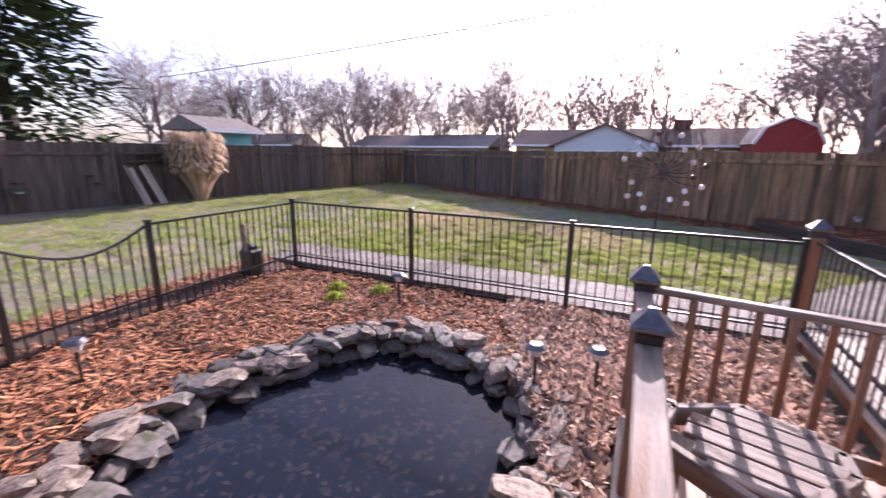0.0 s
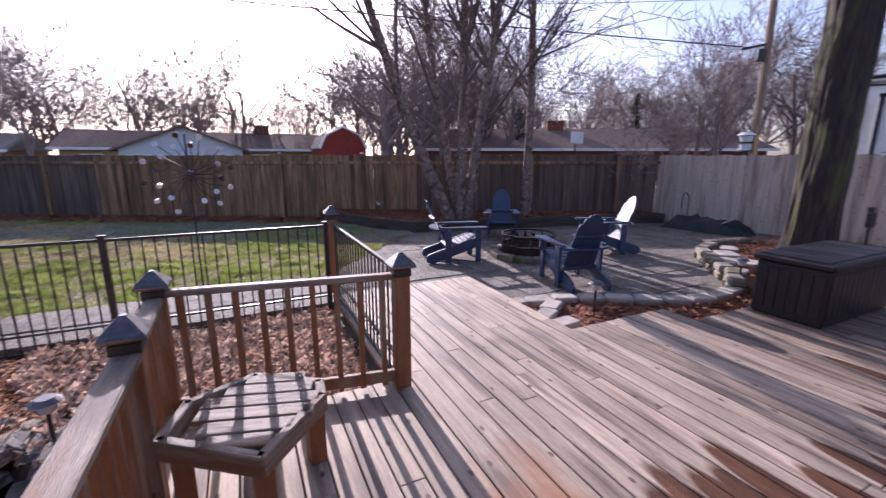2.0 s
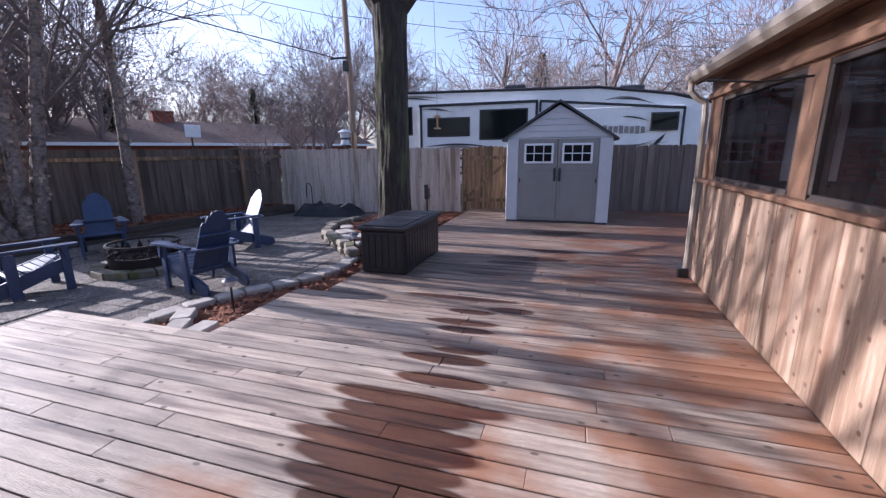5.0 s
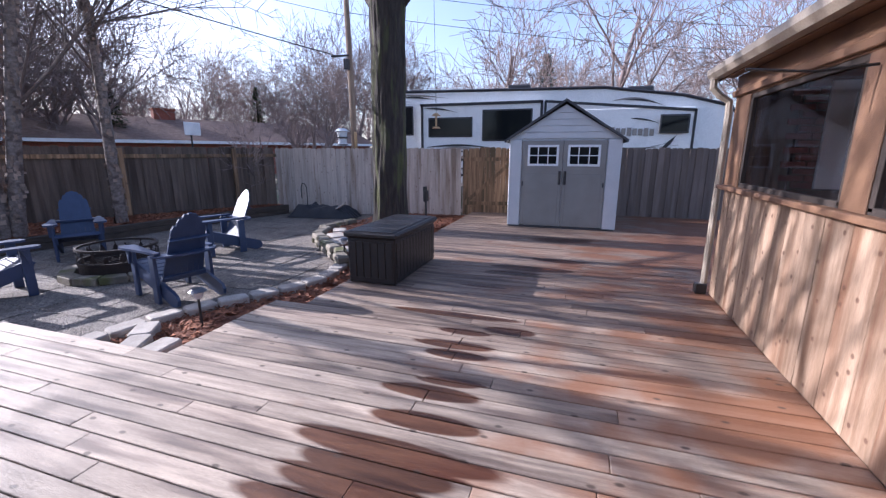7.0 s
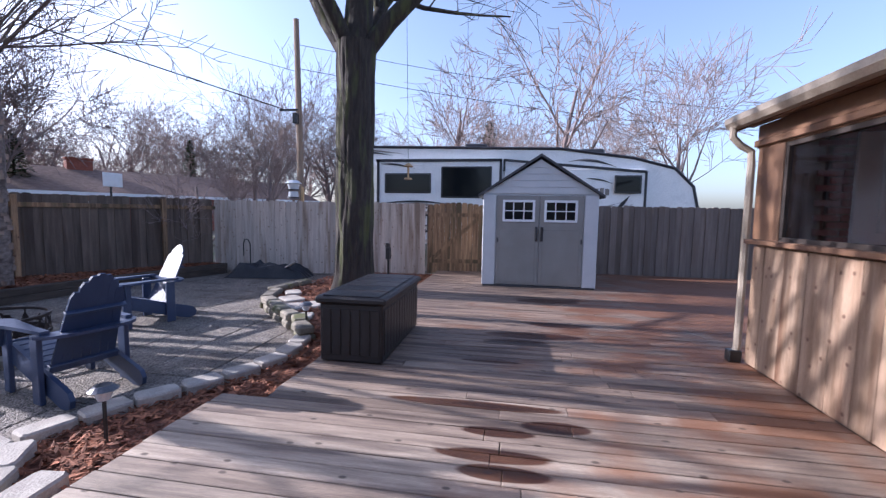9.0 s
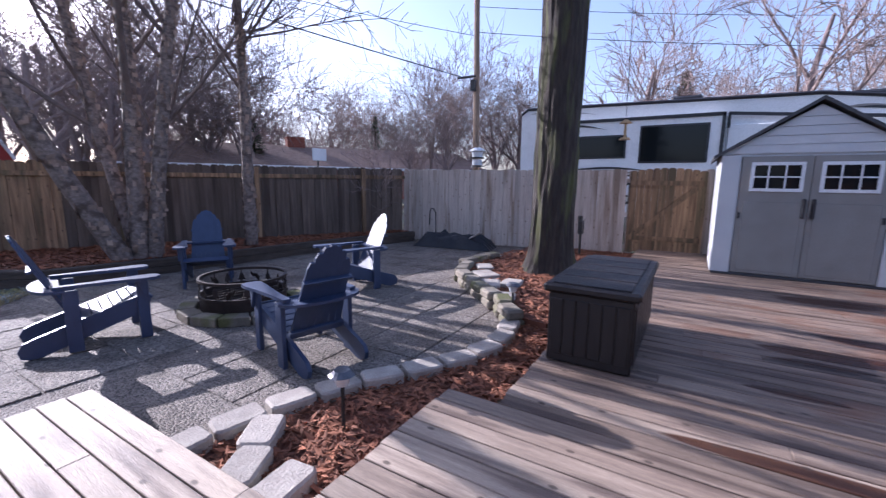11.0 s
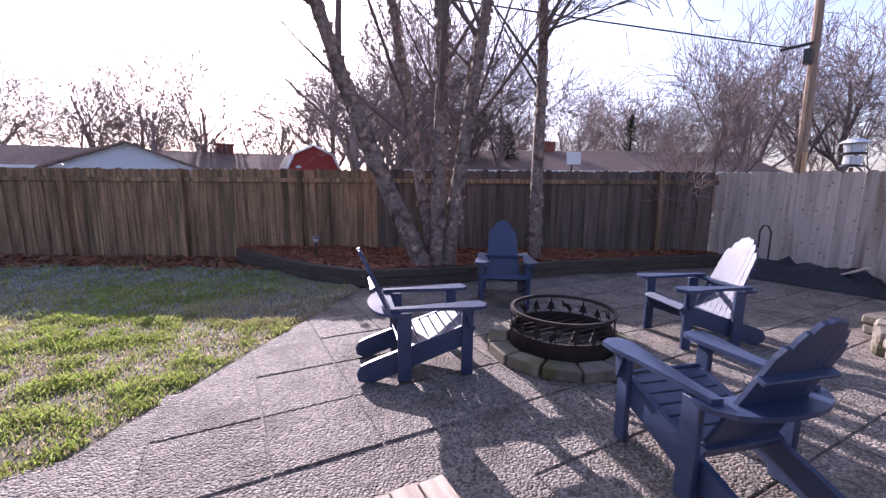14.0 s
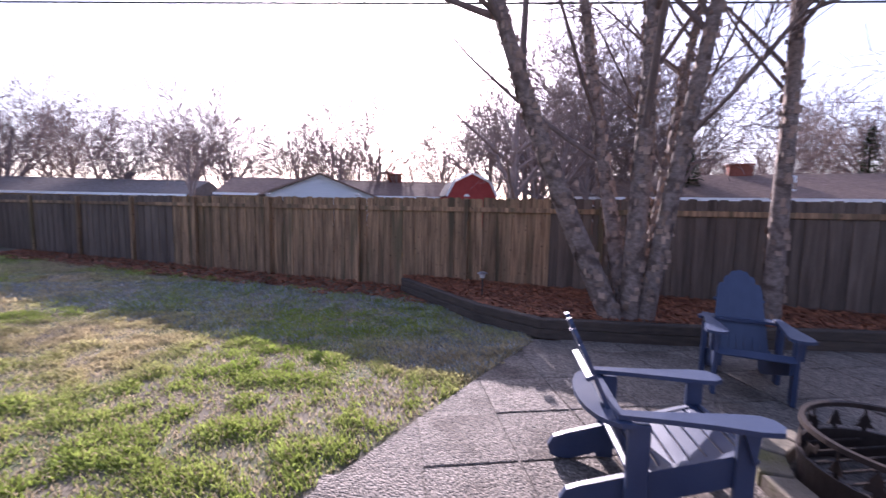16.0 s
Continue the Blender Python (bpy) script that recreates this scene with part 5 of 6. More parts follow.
# ---- utility pole and wires ----
pole = thing("utility_pole", pose(18.75, 9.62, -0.3), "weathered wooden utility pole with wires", "pole")
part("shaft", tube(bmesh.new(), [(0, 0, 0), (0, 0.05, 5), (0.0, 0.15, 10)], [0.15, 0.135, 0.115], 10), M_POLE, pole)
part("transformer_bracket", boxes(((-0.1, 0.5, 6.15), (0.1, 0.9, 0.08)), ((-0.2, 0.12, 5.75), (0.22, 0.2, 0.45)), bevel=0.01), M_IRON, pole)
part("guard", boxes(((-0.15, -0.14, 1.6), (0.12, 0.1, 2.4)), bevel=0.01), M_TAN, pole)


def wire(a, b, sag, r=0.012, label="black overhead service wire"):
    a, b = Vector(a), Vector(b)
    bm = tube(bmesh.new(), [a.lerp(b, t) - Vector((0, 0, sag * 4 * t * (1 - t))) for t in (i / 20 for i in range(21))], r, 5)
    tagged(part("overhead_wire", bm, M_CABLE), label, "wire", "overhead wires")


wire((18.7, 10.4, 5.9), (-32.0, 19.3, 6.4), 0.25, 0.022)
wire((18.7, 9.8, 7.5), (-16, 30, 9.6), 0.7)
wire((10.5, 20.0, 9.5), (7.3, -6.0, 4.2), 0.1, 0.016)
wire((18.7, 9.6, 8.6), (34.0, -26, 8.2), 0.8)
wire((18.7, 9.6, 7.6), (34.0, -26, 7.2), 0.9)

# ---- patio slabs of exposed aggregate ----
patio = thing("patio", Matrix(), "exposed aggregate patio with grooved square joints", "patio", kind="structure")
SL = 0.64
slab = mesh_of(boxes(((0, 0, -0.04), (SL - 0.014, SL - 0.014, 0.08)), bevel=0.006), M_PATIO, "slab")


def lawn_side(x, y):
    """True on the lawn."""
    if y < 5.66 or x > 3.75 and y < fence_y(x):
        return False
    return x < 1.05 or y > 5.75 + (x - 1.05) * 1.12


def in_patio(x, y):
    if y < 4.62 and x < 2.9:
        return False
    if y < 3.45 and x < 4.0 or y < 2.75:
        return False
    if y > 8.55 - (x - 4.5) * 0.17 and x > 3.7 or x > 11.3:
        return False
    return x > -6.0 and not lawn_side(x, y)


ox, oy = 2.13, 5.03
rs = random.Random(6)
for i in range(-14, 16):
    for j in range(-5, 8):
        cx, cy = ox + (i + 0.5) * SL, oy + (j + 0.5) * SL
        if any(in_patio(cx + a * 0.3, cy + b * 0.3) for a in (-1, 0, 1) for b in (-1, 0, 1)) and not (cy < 4.62 + 0.32 and cx < 2.84 + 0.30):
            if all(not lawn_side(cx + a * 0.16, cy + b * 0.16) for a, b in ((-1, 1), (-1, 0), (0, 1))):
                share("slab", slab, patio, (cx, cy, PATIO_Z + rs.uniform(-0.004, 0.002)), 0, tilt=(rs.uniform(-0.003, 0.003), rs.uniform(-0.003, 0.003)))
pb = bmesh.new()
prism(pb, [(-6.0, 4.62), (2.9, 4.62), (2.9, 3.3), (4.6, 2.7), (11.6, 2.7), (11.3, 7.6), (4.5, 8.6), (3.75, 8.8), (1.1, 5.72), (-6.0, 5.66)], 2, PATIO_Z - 0.09, PATIO_Z - 0.012)
part("bedding", pb, M_PATIO, patio)


# ---- scattered stuff ----
def scatter(name, n, region, z, size, aspect, mat, label, category, seed, lift=0.02, curl=0.6):
    """Many small thin flakes lying at random inside a region test."""
    r = np.random.RandomState(seed)
    (x0, x1, y0, y1), test = region
    vs, fs = [], []
    made = 0
    while made < n:
        px, py = r.uniform(x0, x1), r.uniform(y0, y1)
        if not test(px, py):
            continue
        s = size * r.uniform(0.5, 1.4)
        a, tx, ty = r.uniform(0, 6.28), r.uniform(-curl, curl), r.uniform(-curl, curl)
        ux, uy = math.cos(a) * s, math.sin(a) * s
        wx, wy = -math.sin(a) * s * aspect, math.cos(a) * s * aspect
        zz = (z(px, py) if callable(z) else z) + r.uniform(0.004, lift)
        b = len(vs)
        vs += [(px - ux, py - uy, zz - tx * s * 0.5), (px + wx, py + wy, zz + ty * s * aspect), (px + ux, py + uy, zz + tx * s), (px - wx, py - wy, zz + 0.3 * abs(tx) * s)]
        fs.append((b, b + 1, b + 2, b + 3))
        made += 1
    return tagged(raw(name, vs, fs, mat), label, category, kind="stuff")


def garden(x, y):
    return -6.1 < x < (1.0 if y > 2.35 else -0.45) and y < 4.7 and pond_depth(x, y) > 1.1


scatter("leaf_litter", 38000, ((-2.6, 1.0, -2.5, 4.7), lambda x, y: garden(x, y) and x > -1.9 - 0.9 * noise.noise((x, y, 7))), ground_height, 0.035, 0.55, M_LEAF, "curled dry brown leaves over the pond garden", "leaves", 1, 0.05, 1.7)
scatter("mulch_chips", 30000, ((-6.2, -1.2, -2.5, 4.6), garden), ground_height, 0.045, 0.25, M_CHIPO, "orange-brown wood mulch in the pond garden", "mulch", 2, 0.04)

scatter("sunken_leaves", 900, ((-3.4, -0.9, -0.2, 3.1), lambda x, y: pond_depth(x, y) < 1.0), WATER_Z - 0.06, 0.04, 0.5, M_LEAF, "brown leaves sunk just under the pond water", "leaves", 14, 0.01, 0.2)

# mulch beds beside the patio
KERB = ((2.90, 3.42), (3.2, 3.40), (3.6, 3.30), (4.0, 3.12), (4.4, 2.88), (4.75, 2.68), (5.1, 2.58), (5.5, 2.58), (5.9, 2.68))


def bed_a(x, y):
    if x < 5.9:
        return 2.86 < x and (2.46 if x < 4.22 else 2.1) < y < np.interp(x, [p[0] for p in KERB], [p[1] for p in KERB]) - 0.06
    return x < 11.4 and 2.1 < y < 2.75 + 0.6 * max(0, x - 6) * (x < 8) + 1.2 * (x >= 8)


bb = bmesh.new()
prism(bb, [(2.86, 2.3), (11.7, 2.0), (11.2, 4.4), (8.0, 4.2), (6.4, 2.95)] + [(x, y - 0.05) for x, y in KERB[::-1]] + [(2.86, 3.36)], 2, -0.3, -0.11)
tagged(part("mulch_bed", bb, M_MULCH), "dark red mulch bed between deck and patio", "mulch bed", kind="structure")
scatter("mulch_chips", 16000, ((2.86, 11.4, 2.08, 4.3), bed_a), -0.11, 0.04, 0.28, M_CHIP, "red wood mulch chips in the bed", "mulch", 3, 0.035)
TIMBER = [Vector((2.2, 11.9, 0)), Vector((2.65, 10.9, 0)), Vector((3.2, 9.7, 0)), Vector((3.85, 8.85, 0)), Vector((5.2, 8.5, 0)), Vector((6.4, 8.25, 0)), Vector((7.4, 8.1, 0)), Vector((8.5, 7.85, 0)), Vector((9.6, 7.6, 0)), Vector((10.6, 7.3, 0))]
rb = bmesh.new()
prism(rb, [(p.x, p.y + 0.05) for p in TIMBER] + [(10.9, 7.72), (6.0, 10.3), (2.3, 12.3)], 2, -0.3, BED_Z)
tagged(part("raised_bed", rb, M_MULCH), "raised red mulch bed along the back fence", "mulch bed", kind="structure")
scatter("mulch_chips", 15000, ((2.2, 10.9, 7.2, 12.3), lambda x, y: y < fence_y(x) - 0.05 and any((p.x <= x <= q.x and y > p.y + (q.y - p.y) * (x - p.x) / (q.x - p.x) + 0.1) for p, q in zip(TIMBER, TIMBER[1:]))), BED_Z, 0.045, 0.3, M_CHIP, "red wood mulch chips in the raised bed", "mulch", 4, 0.035)
scatter("mulch_chips", 7000, ((-10, 2.6, 10.5, 19.5), lambda x, y: fence_y(x) - 1.5 - 0.3 * noise.noise((x, 0, 0)) < y < fence_y(x) - 0.05), LAWN_Z, 0.06, 0.35, M_CHIP, "red mulch strip along the back fence", "mulch", 5, 0.05)
edge = thing("timber_edging", Matrix(), "low dark timber edging of the raised bed", "edging", kind="structure")
for p, q in zip(TIMBER, TIMBER[1:]):
    d = q - p
    for lv in range(2):
        o = part("timber", boxes(((0, 0, 0), (d.length + 0.04, 0.13, 0.125)), bevel=0.012), M_TIMBER, edge)
        o.location, o.rotation_euler = (p + q) / 2 + Vector((0.01 * lv, 0, -0.085 + lv * 0.128)), (0, 0, math.atan2(d.y, d.x))

# patio kerb blocks beside the mulch
kb = thing("patio_kerb", Matrix(), "curved row of grey concrete edging blocks", "kerb")
kbb = bmesh.new()
prism(kbb, [(-0.155, -0.075), (-0.12, -0.10), (0.12, -0.10), (0.155, -0.075), (0.15, 0.08), (0.11, 0.10), (-0.12, 0.10), (-0.15, 0.075)], 2, 0.0, 0.10)
bmesh.ops.bevel(kbb, geom=kbb.edges[:], offset=0.014, segments=1, affect="EDGES")
kbm = mesh_of(kbb, M_BLOCK, "block")
kline = [Vector((x, y, 0)) for x, y in KERB]


def along(line, step):
    out, carry = [], 0.0
    for p, q in zip(line, line[1:]):
        d = q - p
        s = carry
        while s < d.length:
            out.append((p + d * (s / d.length), math.atan2(d.y, d.x)))
            s += step
        carry = s - d.length
    return out


for p, a in along(kline, 0.335):
    share("block", kbm, kb, (p.x, p.y, PATIO_Z + 0.01), a + rs.uniform(-0.06, 0.06), tilt=(rs.uniform(-0.04, 0.04), rs.uniform(-0.04, 0.04)))
for bx, by, a in ((2.98, 2.95, 0.5), (3.0, 2.68, 0.1), (3.22, 3.14, 0.6)):
    share("block", kbm, kb, (bx, by, -0.12), a)


def rock_mesh(seed, mat, flat=0.42):
    bm = bmesh.new()
    bmesh.ops.create_icosphere(bm, subdivisions=2, radius=1.0)
    o = Vector((seed * 7.7, seed * 3.1, 0))
    for v in bm.verts:
        n = v.co.normalized()
        k = 1 + 0.5 * noise.noise(n * 1.3 + o) + 0.34 * noise.noise(n * 3.1 + o)
        v.co = Vector((n.x * k * 1.0, n.y * k * 0.75, max(-0.5, min(0.62, n.z * k)) * flat * 1.3))
    return mesh_of(bm, mat, "rock")


rocks_l = [rock_mesh(i, M_ROCK) for i in range(5)]
rocks_d = [rock_mesh(i + 9, M_ROCKDARK) for i in range(4)]
prim = thing("pond_rim", Matrix(), "rough limestone rocks stacked round the pond", "rocks")
rk = random.Random(31)
for ringr, sc, zz in ((1.02, 0.11, -0.33), (1.13, 0.125, -0.22), (1.25, 0.10, -0.2)):
    n = 50 if ringr < 1.2 else 34
    for i in range(n):
        a = 2 * math.pi * (i + rk.uniform(-0.3, 0.3)) / n
        rr = ringr * pond_radius(a) * rk.uniform(0.96, 1.05)
        dark = ringr < 1.1 or rk.random() < 0.42
        s = sc * rk.uniform(0.7, 1.45)
        x_, y_ = POND[0] + 1.08 * rr * math.cos(a), POND[1] + 1.35 * rr * math.sin(a)
        if x_ > -0.62 and y_ < 2.5:
            continue
        share("rock", rk.choice(rocks_d if dark else rocks_l), prim, (x_, y_, zz + rk.uniform(-0.03, 0.04)), rk.uniform(0, 6.28), (s * 1.25, s, s * 0.9), (rk.uniform(-0.25, 0.25), rk.uniform(-0.25, 0.25)))
tw = thing("tree_wall", Matrix(), "low stacked stone wall round the big tree bed", "wall")
wl = [Vector((5.95, 2.72, 0)), Vector((6.35, 3.02, 0)), Vector((6.9, 3.62, 0)), Vector((7.45, 4.15, 0)), Vector((8.2, 4.4, 0)), Vector((9.2, 4.3, 0))]
wbm = mesh_of(boxes(((0, 0, 0.05), (0.34, 0.2, 0.11)), bevel=0.025), M_BLOCKDARK, "stone")
for lv in range(2):
    for p, a in along(wl, 0.36):
        share("stone", wbm, tw, (p.x + rs.uniform(-0.03, 0.03), p.y + rs.uniform(-0.02, 0.02), PATIO_Z + 0.11 * lv), a + rs.uniform(-0.12, 0.12), (rs.uniform(0.8, 1.1), 1, 1))
fl = thing("flagstones", Matrix(), "flat pale flagstones lying on the tree bed", "stones")
for bx, by, a, s in ((7.0, 3.45, 0.4, 1.0), (7.5, 3.75, 0.9, 1.1), (7.2, 3.2, 0.1, 0.9), (8.0, 4.0, 0.6, 0.9), (6.5, 3.0, 0.3, 0.8)):
    share("stone", kbm, fl, (bx, by, -0.03), a, (s * 1.3, s * 1.5, 0.6))
tm = bmesh.new()
prism(tm, [(5.95, 2.6), (6.3, 2.9), (6.9, 3.5), (7.5, 4.1), (8.2, 4.35), (9.2, 4.25), (9.4, 2.4), (5.9, 2.3)], 2, -0.2, -0.03)
tagged(part("tree_bed", tm, M_MULCH), "mulched bed round the big tree", "mulch bed", kind="structure")
scatter("leaf_litter", 4500, ((5.9, 10.0, 2.2, 4.3), lambda x, y: y < 2.62 + (x - 5.9) * 0.9), -0.03, 0.04, 0.5, M_CHIP, "russet leaves and chips round the tree", "leaves", 12, 0.03)


# ---- grass ----
def grass(name, n, region, seed, h, mat=None, patchy=1.6):
    r = np.random.RandomState(seed)
    (x0, x1, y0, y1), test = region
    px, py = r.uniform(x0, x1, n * 2), r.uniform(y0, y1, n * 2)
    vs, fs = [], []
    for a, b in zip(px, py):
        if not test(a, b):
            continue
        cl = noise.noise((a * 3.4, b * 3.4, 4)) + 0.5 * noise.noise((a * 0.9, b * 0.9, 9))
        if r.rand() < min(0.9, max(0.0, 0.45 - patchy * cl)):
            continue
        hh = h * r.uniform(0.45, 1.2) * (0.75 + 1.1 * max(0.0, cl))
        an, le = r.uniform(0, 6.28), r.uniform(0.2, 0.9)
        w = 0.006 + 0.004 * r.rand()
        cx, sx = math.cos(an), math.sin(an)
        z = ground_height(a, b) if y1 < 12 else LAWN_Z
        k = len(vs)
        vs += [(a - sx * w, b + cx * w, z - 0.01), (a + sx * w, b - cx * w, z - 0.01), (a + cx * hh * le + sx * w * 0.4, b + sx * hh * le - cx * w * 0.4, z + hh * 0.8), (a + cx * hh * le * 1.3, b + sx * hh * le * 1.3, z + hh * 0.86)]
        fs.append((k, k + 1, k + 2, k + 3))
    return tagged(raw(name, vs, fs, mat or M_GRASS), "patchy winter lawn with green tufts" if mat is None else "grey hoar-frosted grass before the fence" if mat is M_FROST else "pale dry thatch among the winter grass", "grass", kind="stuff")


def on_lawn(x, y):
    if y > fence_y(x) - (1.3 if x < 2.3 else 0.1) or x > 3.7:
        return False
    if y > 8.8 and x > 3.85 - (y - 8.8) * 0.62:
        return False
    return lawn_side(x, y)


grass("grass", 130000, ((-7, 3.8, 5.6, 10.5), on_lawn), 1, 0.055)
grass("grass", 110000, ((-14, 3.0, 5.6, 20), lambda x, y: on_lawn(x, y) and (x < -7 or y > 10.5)), 2, 0.07)
grass("grass", 26000, ((-14, -6.0, -3, 5.7), lambda x, y: x < -6.05), 3, 0.07)

grass("thatch", 70000, ((-7, 3.8, 5.6, 10.5), on_lawn), 5, 0.045, M_STRAW, 0.3)
grass("thatch", 50000, ((-14, 3.0, 5.6, 20), lambda x, y: on_lawn(x, y) and (x < -7 or y > 10.5)), 6, 0.05, M_STRAW, 0.3)


def frosty(x, y):
    """The strip that the fence keeps out of the sun all morning."""
    return on_lawn(x, y) and y > fence_y(x) - 4.5 - 0.4 * noise.noise((x * 1.3, y * 1.3, 2))


grass("frosted_grass", 60000, ((-7, 3.8, 6.4, 13.0), frosty), 8, 0.06, M_FROST, 0.3)

# ---- path lamps, wind spinner and small things ----
def path_lamp(x, y, z, label="black solar path lamp with a glass dome"):
    o = thing("path_lamp", pose(x, y, z), label, "lamp", "solar path lamps")
    part("stake", tube(bmesh.new(), [(0, 0, -0.1), (0, 0, 0.30)], 0.013, 6), M_IRON, o)
    bm = bmesh.new(); bmesh.ops.create_cone(bm, cap_ends=True, segments=16, radius1=0.085, radius2=0.05, depth=0.03, matrix=Matrix.Translation((0, 0, 0.385)))
    part("shade", bm, M_CAP, o, smooth=False)
    bm = bmesh.new(); bmesh.ops.create_cone(bm, cap_ends=True, segments=14, radius1=0.035, radius2=0.062, depth=0.07, matrix=Matrix.Translation((0, 0, 0.335)))
    part("lens", bm, M_GLOW, o, "clear glass lens")


for x_, y_, z_ in ((3.55, 2.82, -0.11), (-1.05, 2.75, GARDEN_Z), (-3.0, 3.9, GARDEN_Z), (-4.3, 1.2, GARDEN_Z), (6.1, 2.75, -0.1), (3.4, 10.3, BED_Z), (-0.6, 2.9, GARDEN_Z)):
    path_lamp(x_, y_, z_)
sp = thing("wind_spinner", pose(-0.28, 4.25, GARDEN_Z), "metal wind spinner with silvery discs on a black stake", "wind spinner")
part("stake", tube(bmesh.new(), [(0, 0, -0.1), (0, 0, 2.05)], 0.009, 6), M_IRON, sp)
rs2 = random.Random(17)
for j, (rad, off) in enumerate(((0.36, -0.03), (0.27, 0.03))):
    for i in range(12):
        a = 2 * math.pi * i / 12 + j * 0.2
        bm = bmesh.new()
        tube(bm, [(0, off, 1.68), (math.cos(a) * rad * 0.5, off, 1.68 + math.sin(a) * rad * 0.5), (math.cos(a + 0.18) * rad, off - 0.02, 1.68 + math.sin(a + 0.18) * rad)], [0.006, 0.005, 0.004], 5)
        part("arm", bm, M_COPPER, sp)
        bm = bmesh.new()
        bmesh.ops.create_cone(bm, cap_ends=True, segments=12, radius1=0.026, radius2=0.026, depth=0.006, matrix=Matrix.Translation((math.cos(a + 0.18) * rad, off - 0.02, 1.68 + math.sin(a + 0.18) * rad)) @ rot(90 + rs2.uniform(-25, 25), 0, rs2.uniform(-25, 25)))
        part("disc", bm, M_BEAD if (i + j) % 3 else M_COPPER, sp)
hub = bmesh.new(); bmesh.ops.create_uvsphere(hub, u_segments=12, v_segments=8, radius=0.04, matrix=Matrix.Translation((0, 0, 1.68)))
part("hub", hub, M_COPPER, sp)

tp = bmesh.new()
bmesh.ops.create_grid(tp, x_segments=24, y_segments=12, size=1.0)
for v in tp.verts:
    r_ = max(abs(v.co.x), abs(v.co.y))
    v.co = Vector((v.co.x * 0.36, v.co.y * 0.95, max(0.0, (1 - r_ ** 4)) * (0.27 + 0.22 * noise.noise((v.co.x * 2.5, v.co.y * 4, 1)) + 0.07 * noise.noise((v.co.x * 8, v.co.y * 12, 1)))))
o = tagged(part("tarp_cover", tp, M_TARP, smooth=True), "dark covered heap beside the pale fence", "tarp")
o.location, o.rotation_euler = (10.35, 5.9, PATIO_Z + 0.01), (0, 0, radians(8))
pk = bmesh.new(); box(pk, (0, 0, 0), (0.5, 0.09, 0.03), rot(0, 28, 0), 0.004)
o = tagged(part("loose_board", pk, M_PICKET_NEW), "short pale board lying across the covered heap", "board"); o.location, o.rotation_euler = (10.2, 5.35, 0.16), (0, 0, radians(75))
hh = bmesh.new(); tube(hh, [(0, 0, 0), (0, 0.0, 0.75), (0, 0.06, 0.86), (0, 0.14, 0.86), (0, 0.18, 0.75), (0, 0.18, 0.45)], 0.014, 6)
o = tagged(part("garden_hook", hh, M_IRON), "black shepherd hook in front of the fence", "hook"); o.location = (10.6, 6.6, PATIO_Z)
hy = thing("garden_statue", pose(10.7, 3.1, PATIO_Z), "small dark garden statue on a stake by the gate", "ornament")
part("stem", boxes(((0, 0, 0.25), (0.05, 0.05, 0.5)), ((0, 0, 0.62), (0.16, 0.1, 0.28)), ((0.0, 0.02, 0.8), (0.09, 0.09, 0.12)), bevel=0.015), M_IRON, hy)
bh = thing("birdhouse", pose(-5.55, 3.9, -0.22), "dark pointed garden ornament by the fence corner", "ornament")
part("body", boxes(((0, 0, 0.2), (0.26, 0.22, 0.4)), ((0, 0, 0.43), (0.2, 0.16, 0.1)), bevel=0.03), M_IRON, bh)
part("slab", boxes(((0.02, -0.1, 0.55), (0.1, 0.03, 0.5), rot(8, 6)), bevel=0.008), M_ROCK, bh)

# ornamental grass plume, leaning boards and a shelf by the left fence
og = thing("plume_grass", pose(-14.2, 9.2, -0.25), "tall tan ornamental grass plume before the fence", "plant")
rg_ = random.Random(2)
vs, fs = [], []
for i in range(1500):
    a, sp_, h = rg_.uniform(0, 6.28), rg_.uniform(0.05, 0.75) ** 0.8, rg_.uniform(1.2, 2.55)
    wd = rg_.uniform(0.008, 0.02)
    b = len(vs)
    for t, out, up in ((0.0, 0.12, 0.0), (0.45, 0.12 + 0.45 * sp_, 0.55), (0.8, 0.12 + 0.95 * sp_, 0.95), (1.0, 0.12 + 1.15 * sp_, 0.93 - 0.1 * sp_)):
        x_, y_, w_ = math.cos(a) * out, math.sin(a) * out, wd * (0.6 + 1.6 * t)
        vs += [(x_ - math.sin(a) * w_, y_ + math.cos(a) * w_, h * up), (x_ + math.sin(a) * w_, y_ - math.cos(a) * w_, h * up)]
    fs += [(b + k, b + k + 1, b + k + 3, b + k + 2) for k in (0, 2, 4)]
raw("blades", vs, fs, M_TAN_GRASS, og)
for y_, tip in ((7.75, 12), (8.25, 15)):
    o = tagged(part("leaning_board", boxes(((0, 0, 0.72), (0.04, 0.24, 1.44)), bevel=0.006), M_PICKET_NEW), "pale weathered board leaning on the grey fence", "board", "leaning boards")
    o.matrix_world = pose(-14.62, y_, -0.28, tip, -14, 9)
sh_ = thing("wall_shelf", pose(-15.02, 8.0, 0, 0, 0, 9), "dark slatted shelf fixed to the grey fence", "shelf")
for z_ in (1.18, 1.42):
    part("slat", boxes(((0.1, 0, z_), (0.16, 1.5, 0.06)), bevel=0.006), M_TIMBER, sh_)
for y_ in (-0.6, 0.6):
    part("bracket", boxes(((0.07, y_, 1.25), (0.14, 0.05, 0.5)), bevel=0.005), M_TIMBER, sh_)
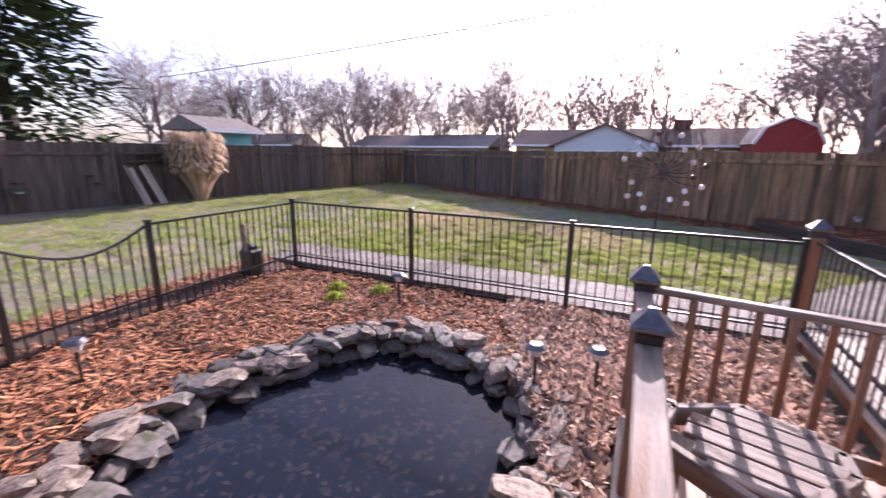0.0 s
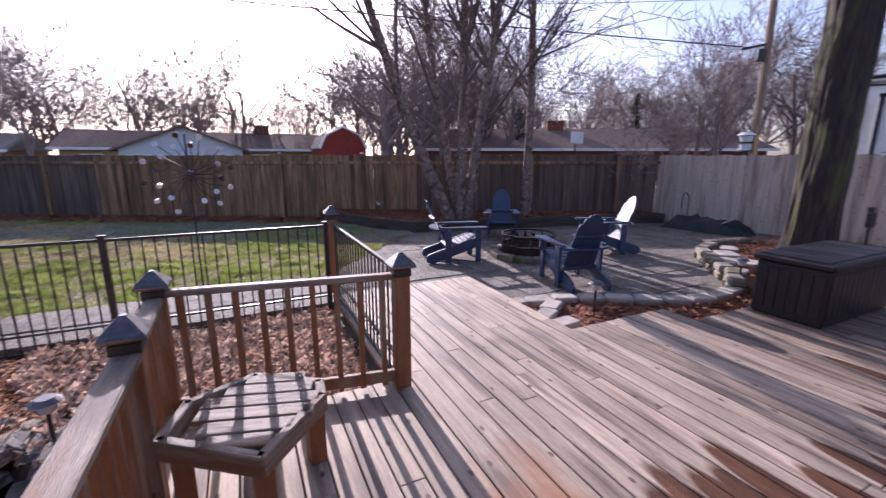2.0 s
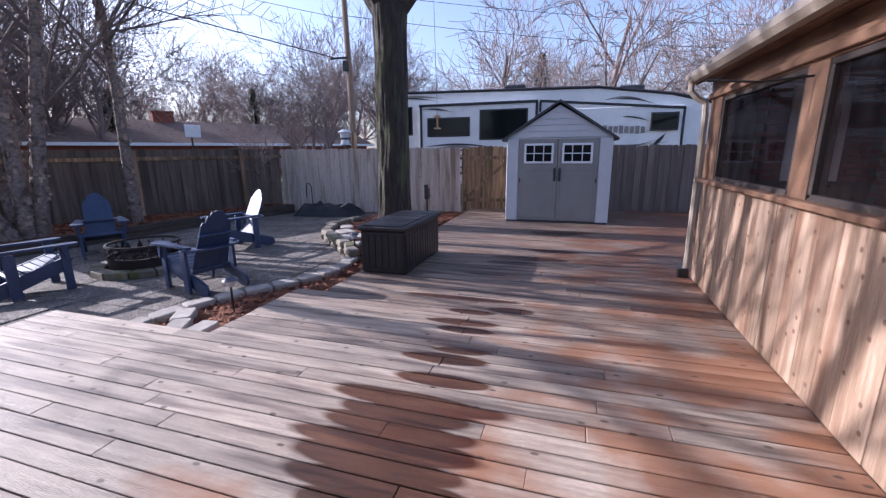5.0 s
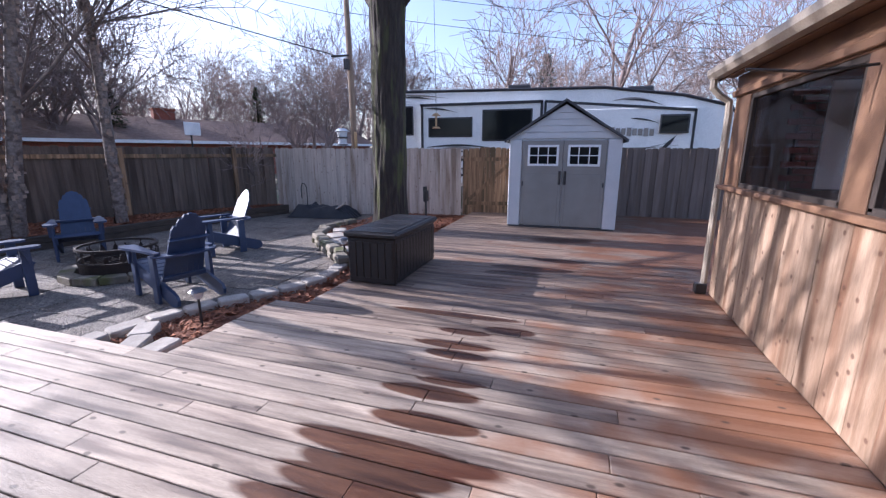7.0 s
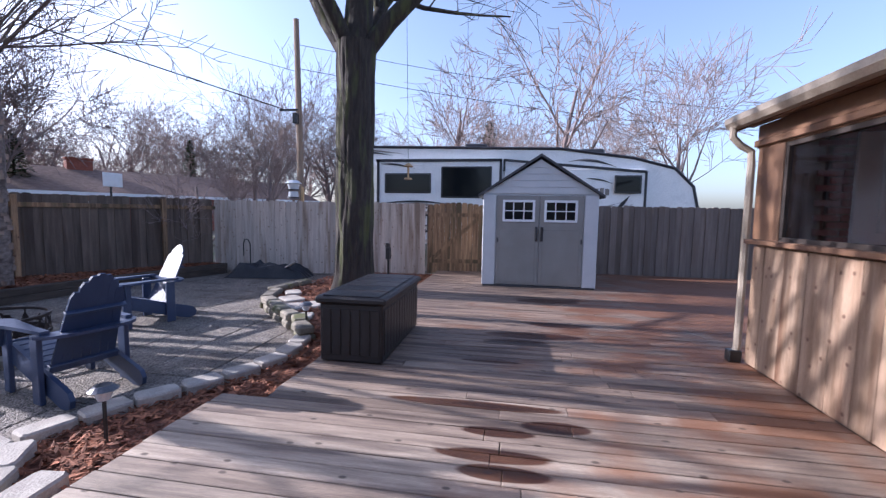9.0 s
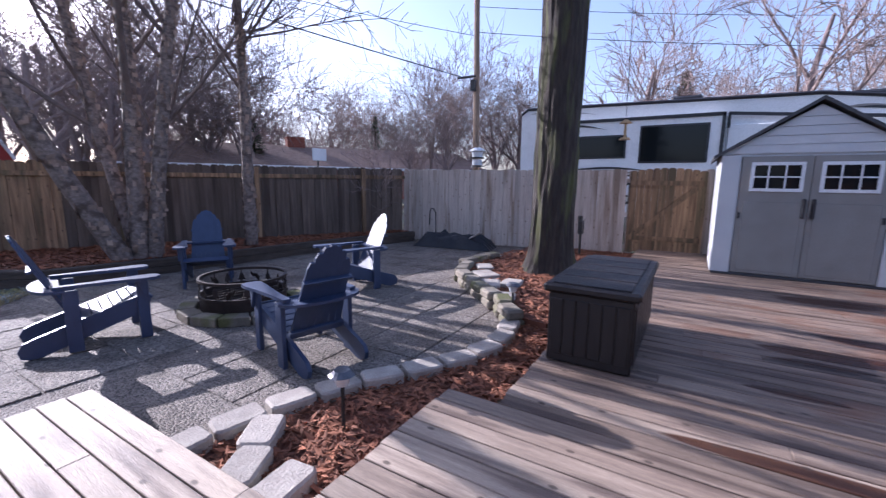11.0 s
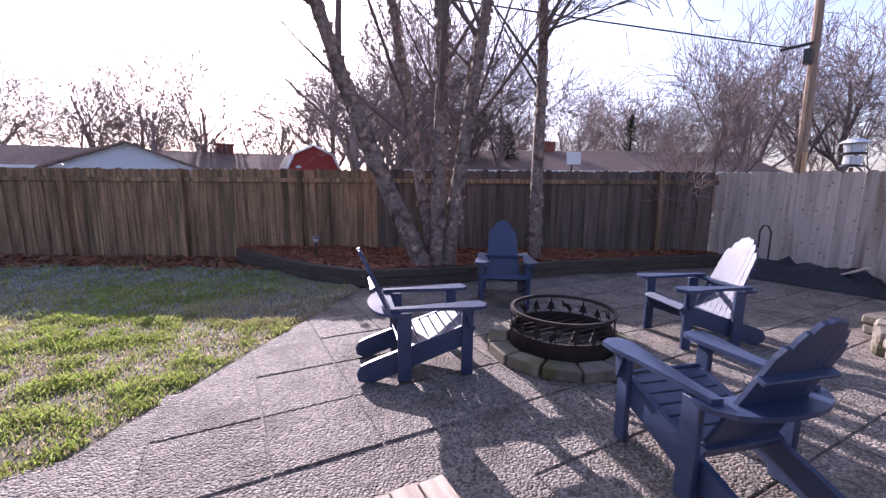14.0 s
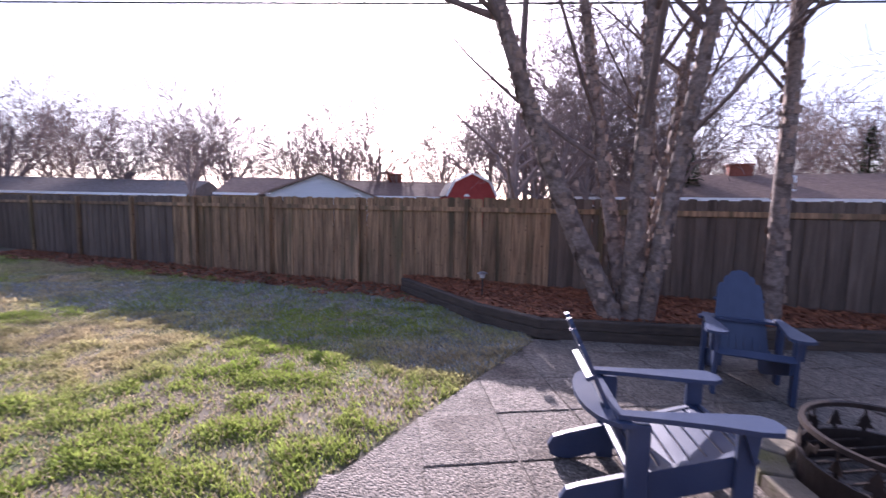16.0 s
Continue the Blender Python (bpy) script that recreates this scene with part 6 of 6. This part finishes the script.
for i, (x_, y_) in enumerate(((-4.0, 3.95), (-3.4, 4.1), (-3.75, 3.6))):
    vs, fs = [], []
    for k in range(160):
        a, e, rr = rg_.uniform(0, 6.28), rg_.uniform(0.1, 1.5), rg_.uniform(0.06, 0.16)
        c = Vector((math.cos(a) * math.cos(e) * rr, math.sin(a) * math.cos(e) * rr, math.sin(e) * rr * 0.7))
        u = Vector((rg_.uniform(-1, 1), rg_.uniform(-1, 1), rg_.uniform(-1, 1))).normalized() * 0.028
        w_ = u.orthogonal().normalized() * 0.014
        b = len(vs)
        vs += [tuple(c - u), tuple(c + w_), tuple(c + u), tuple(c - w_)]
        fs.append((b, b + 1, b + 2, b + 3))
    o = thing("groundcover_plant", pose(x_, y_, GARDEN_Z + 0.02), "small yellow-green ground cover tuft in mulch", "plant", "ground cover tufts")
    raw("leaves", vs, fs, M_FOIL, o)

# ---- basketball hoop and small lights beyond ----
bk = thing("basketball_hoop", pose(20.9, 22.0, -0.4), "white basketball backboard on a pole beyond the fence", "basketball hoop")
part("pole", tube(bmesh.new(), [(0, 0, 0), (0, 0, 3.0)], 0.05, 8), M_IRON, bk)
part("backboard", boxes(((0, -0.15, 3.35), (1.15, 0.04, 0.75)), bevel=0.02), M_WHITE, bk)
for s_ in (13.7, 16.14, 18.58):
    p_ = FENCE_L + (FENCE_C - FENCE_L).normalized() * s_
    o = thing("fence_light", pose(p_.x - 0.03, p_.y - 0.07, 1.70), "small silvery solar light on a fence post", "lamp", "fence post lights")
    part("cap", boxes(((0, 0, 0.02), (0.10, 0.10, 0.03)), ((0, 0, 0.045), (0.06, 0.06, 0.02)), bevel=0.006), M_BEAD, o)

fd = thing("bird_feeder", pose(11.62, 6.0, -0.2), "pale tiered bird feeder on a post behind the fence", "bird feeder")
part("post", tube(bmesh.new(), [(0, 0, 0), (0, 0, 1.95)], 0.03, 8), M_POLE, fd)
for z_, r1, r2, h_ in ((1.98, 0.17, 0.15, 0.03), (2.08, 0.13, 0.12, 0.14), (2.19, 0.17, 0.17, 0.025), (2.28, 0.13, 0.15, 0.14), (2.40, 0.22, 0.10, 0.08)):
    bm = bmesh.new()
    bmesh.ops.create_cone(bm, cap_ends=True, segments=16, radius1=r1, radius2=r2, depth=h_, matrix=Matrix.Translation((0, 0, z_)))
    part("tier", bm, M_IRON if r1 == 0.17 else M_PALE, fd)
wc = thing("wind_chime", pose(8.5, 2.07, 0), "small brass bell chime hanging from the tree", "wind chime")
part("cord", tube(bmesh.new(), [(0, 0.05, 4.85), (0, 0, 2.3)], 0.004, 5), M_CABLE, wc)
for z_, r1, r2, h_ in ((2.27, 0.09, 0.03, 0.05), (2.15, 0.018, 0.018, 0.2), (2.03, 0.08, 0.06, 0.03)):
    bm = bmesh.new()
    bmesh.ops.create_cone(bm, cap_ends=True, segments=12, radius1=r1, radius2=r2, depth=h_, matrix=Matrix.Translation((0, 0, z_)))
    part("bell", bm, M_TAN, wc)
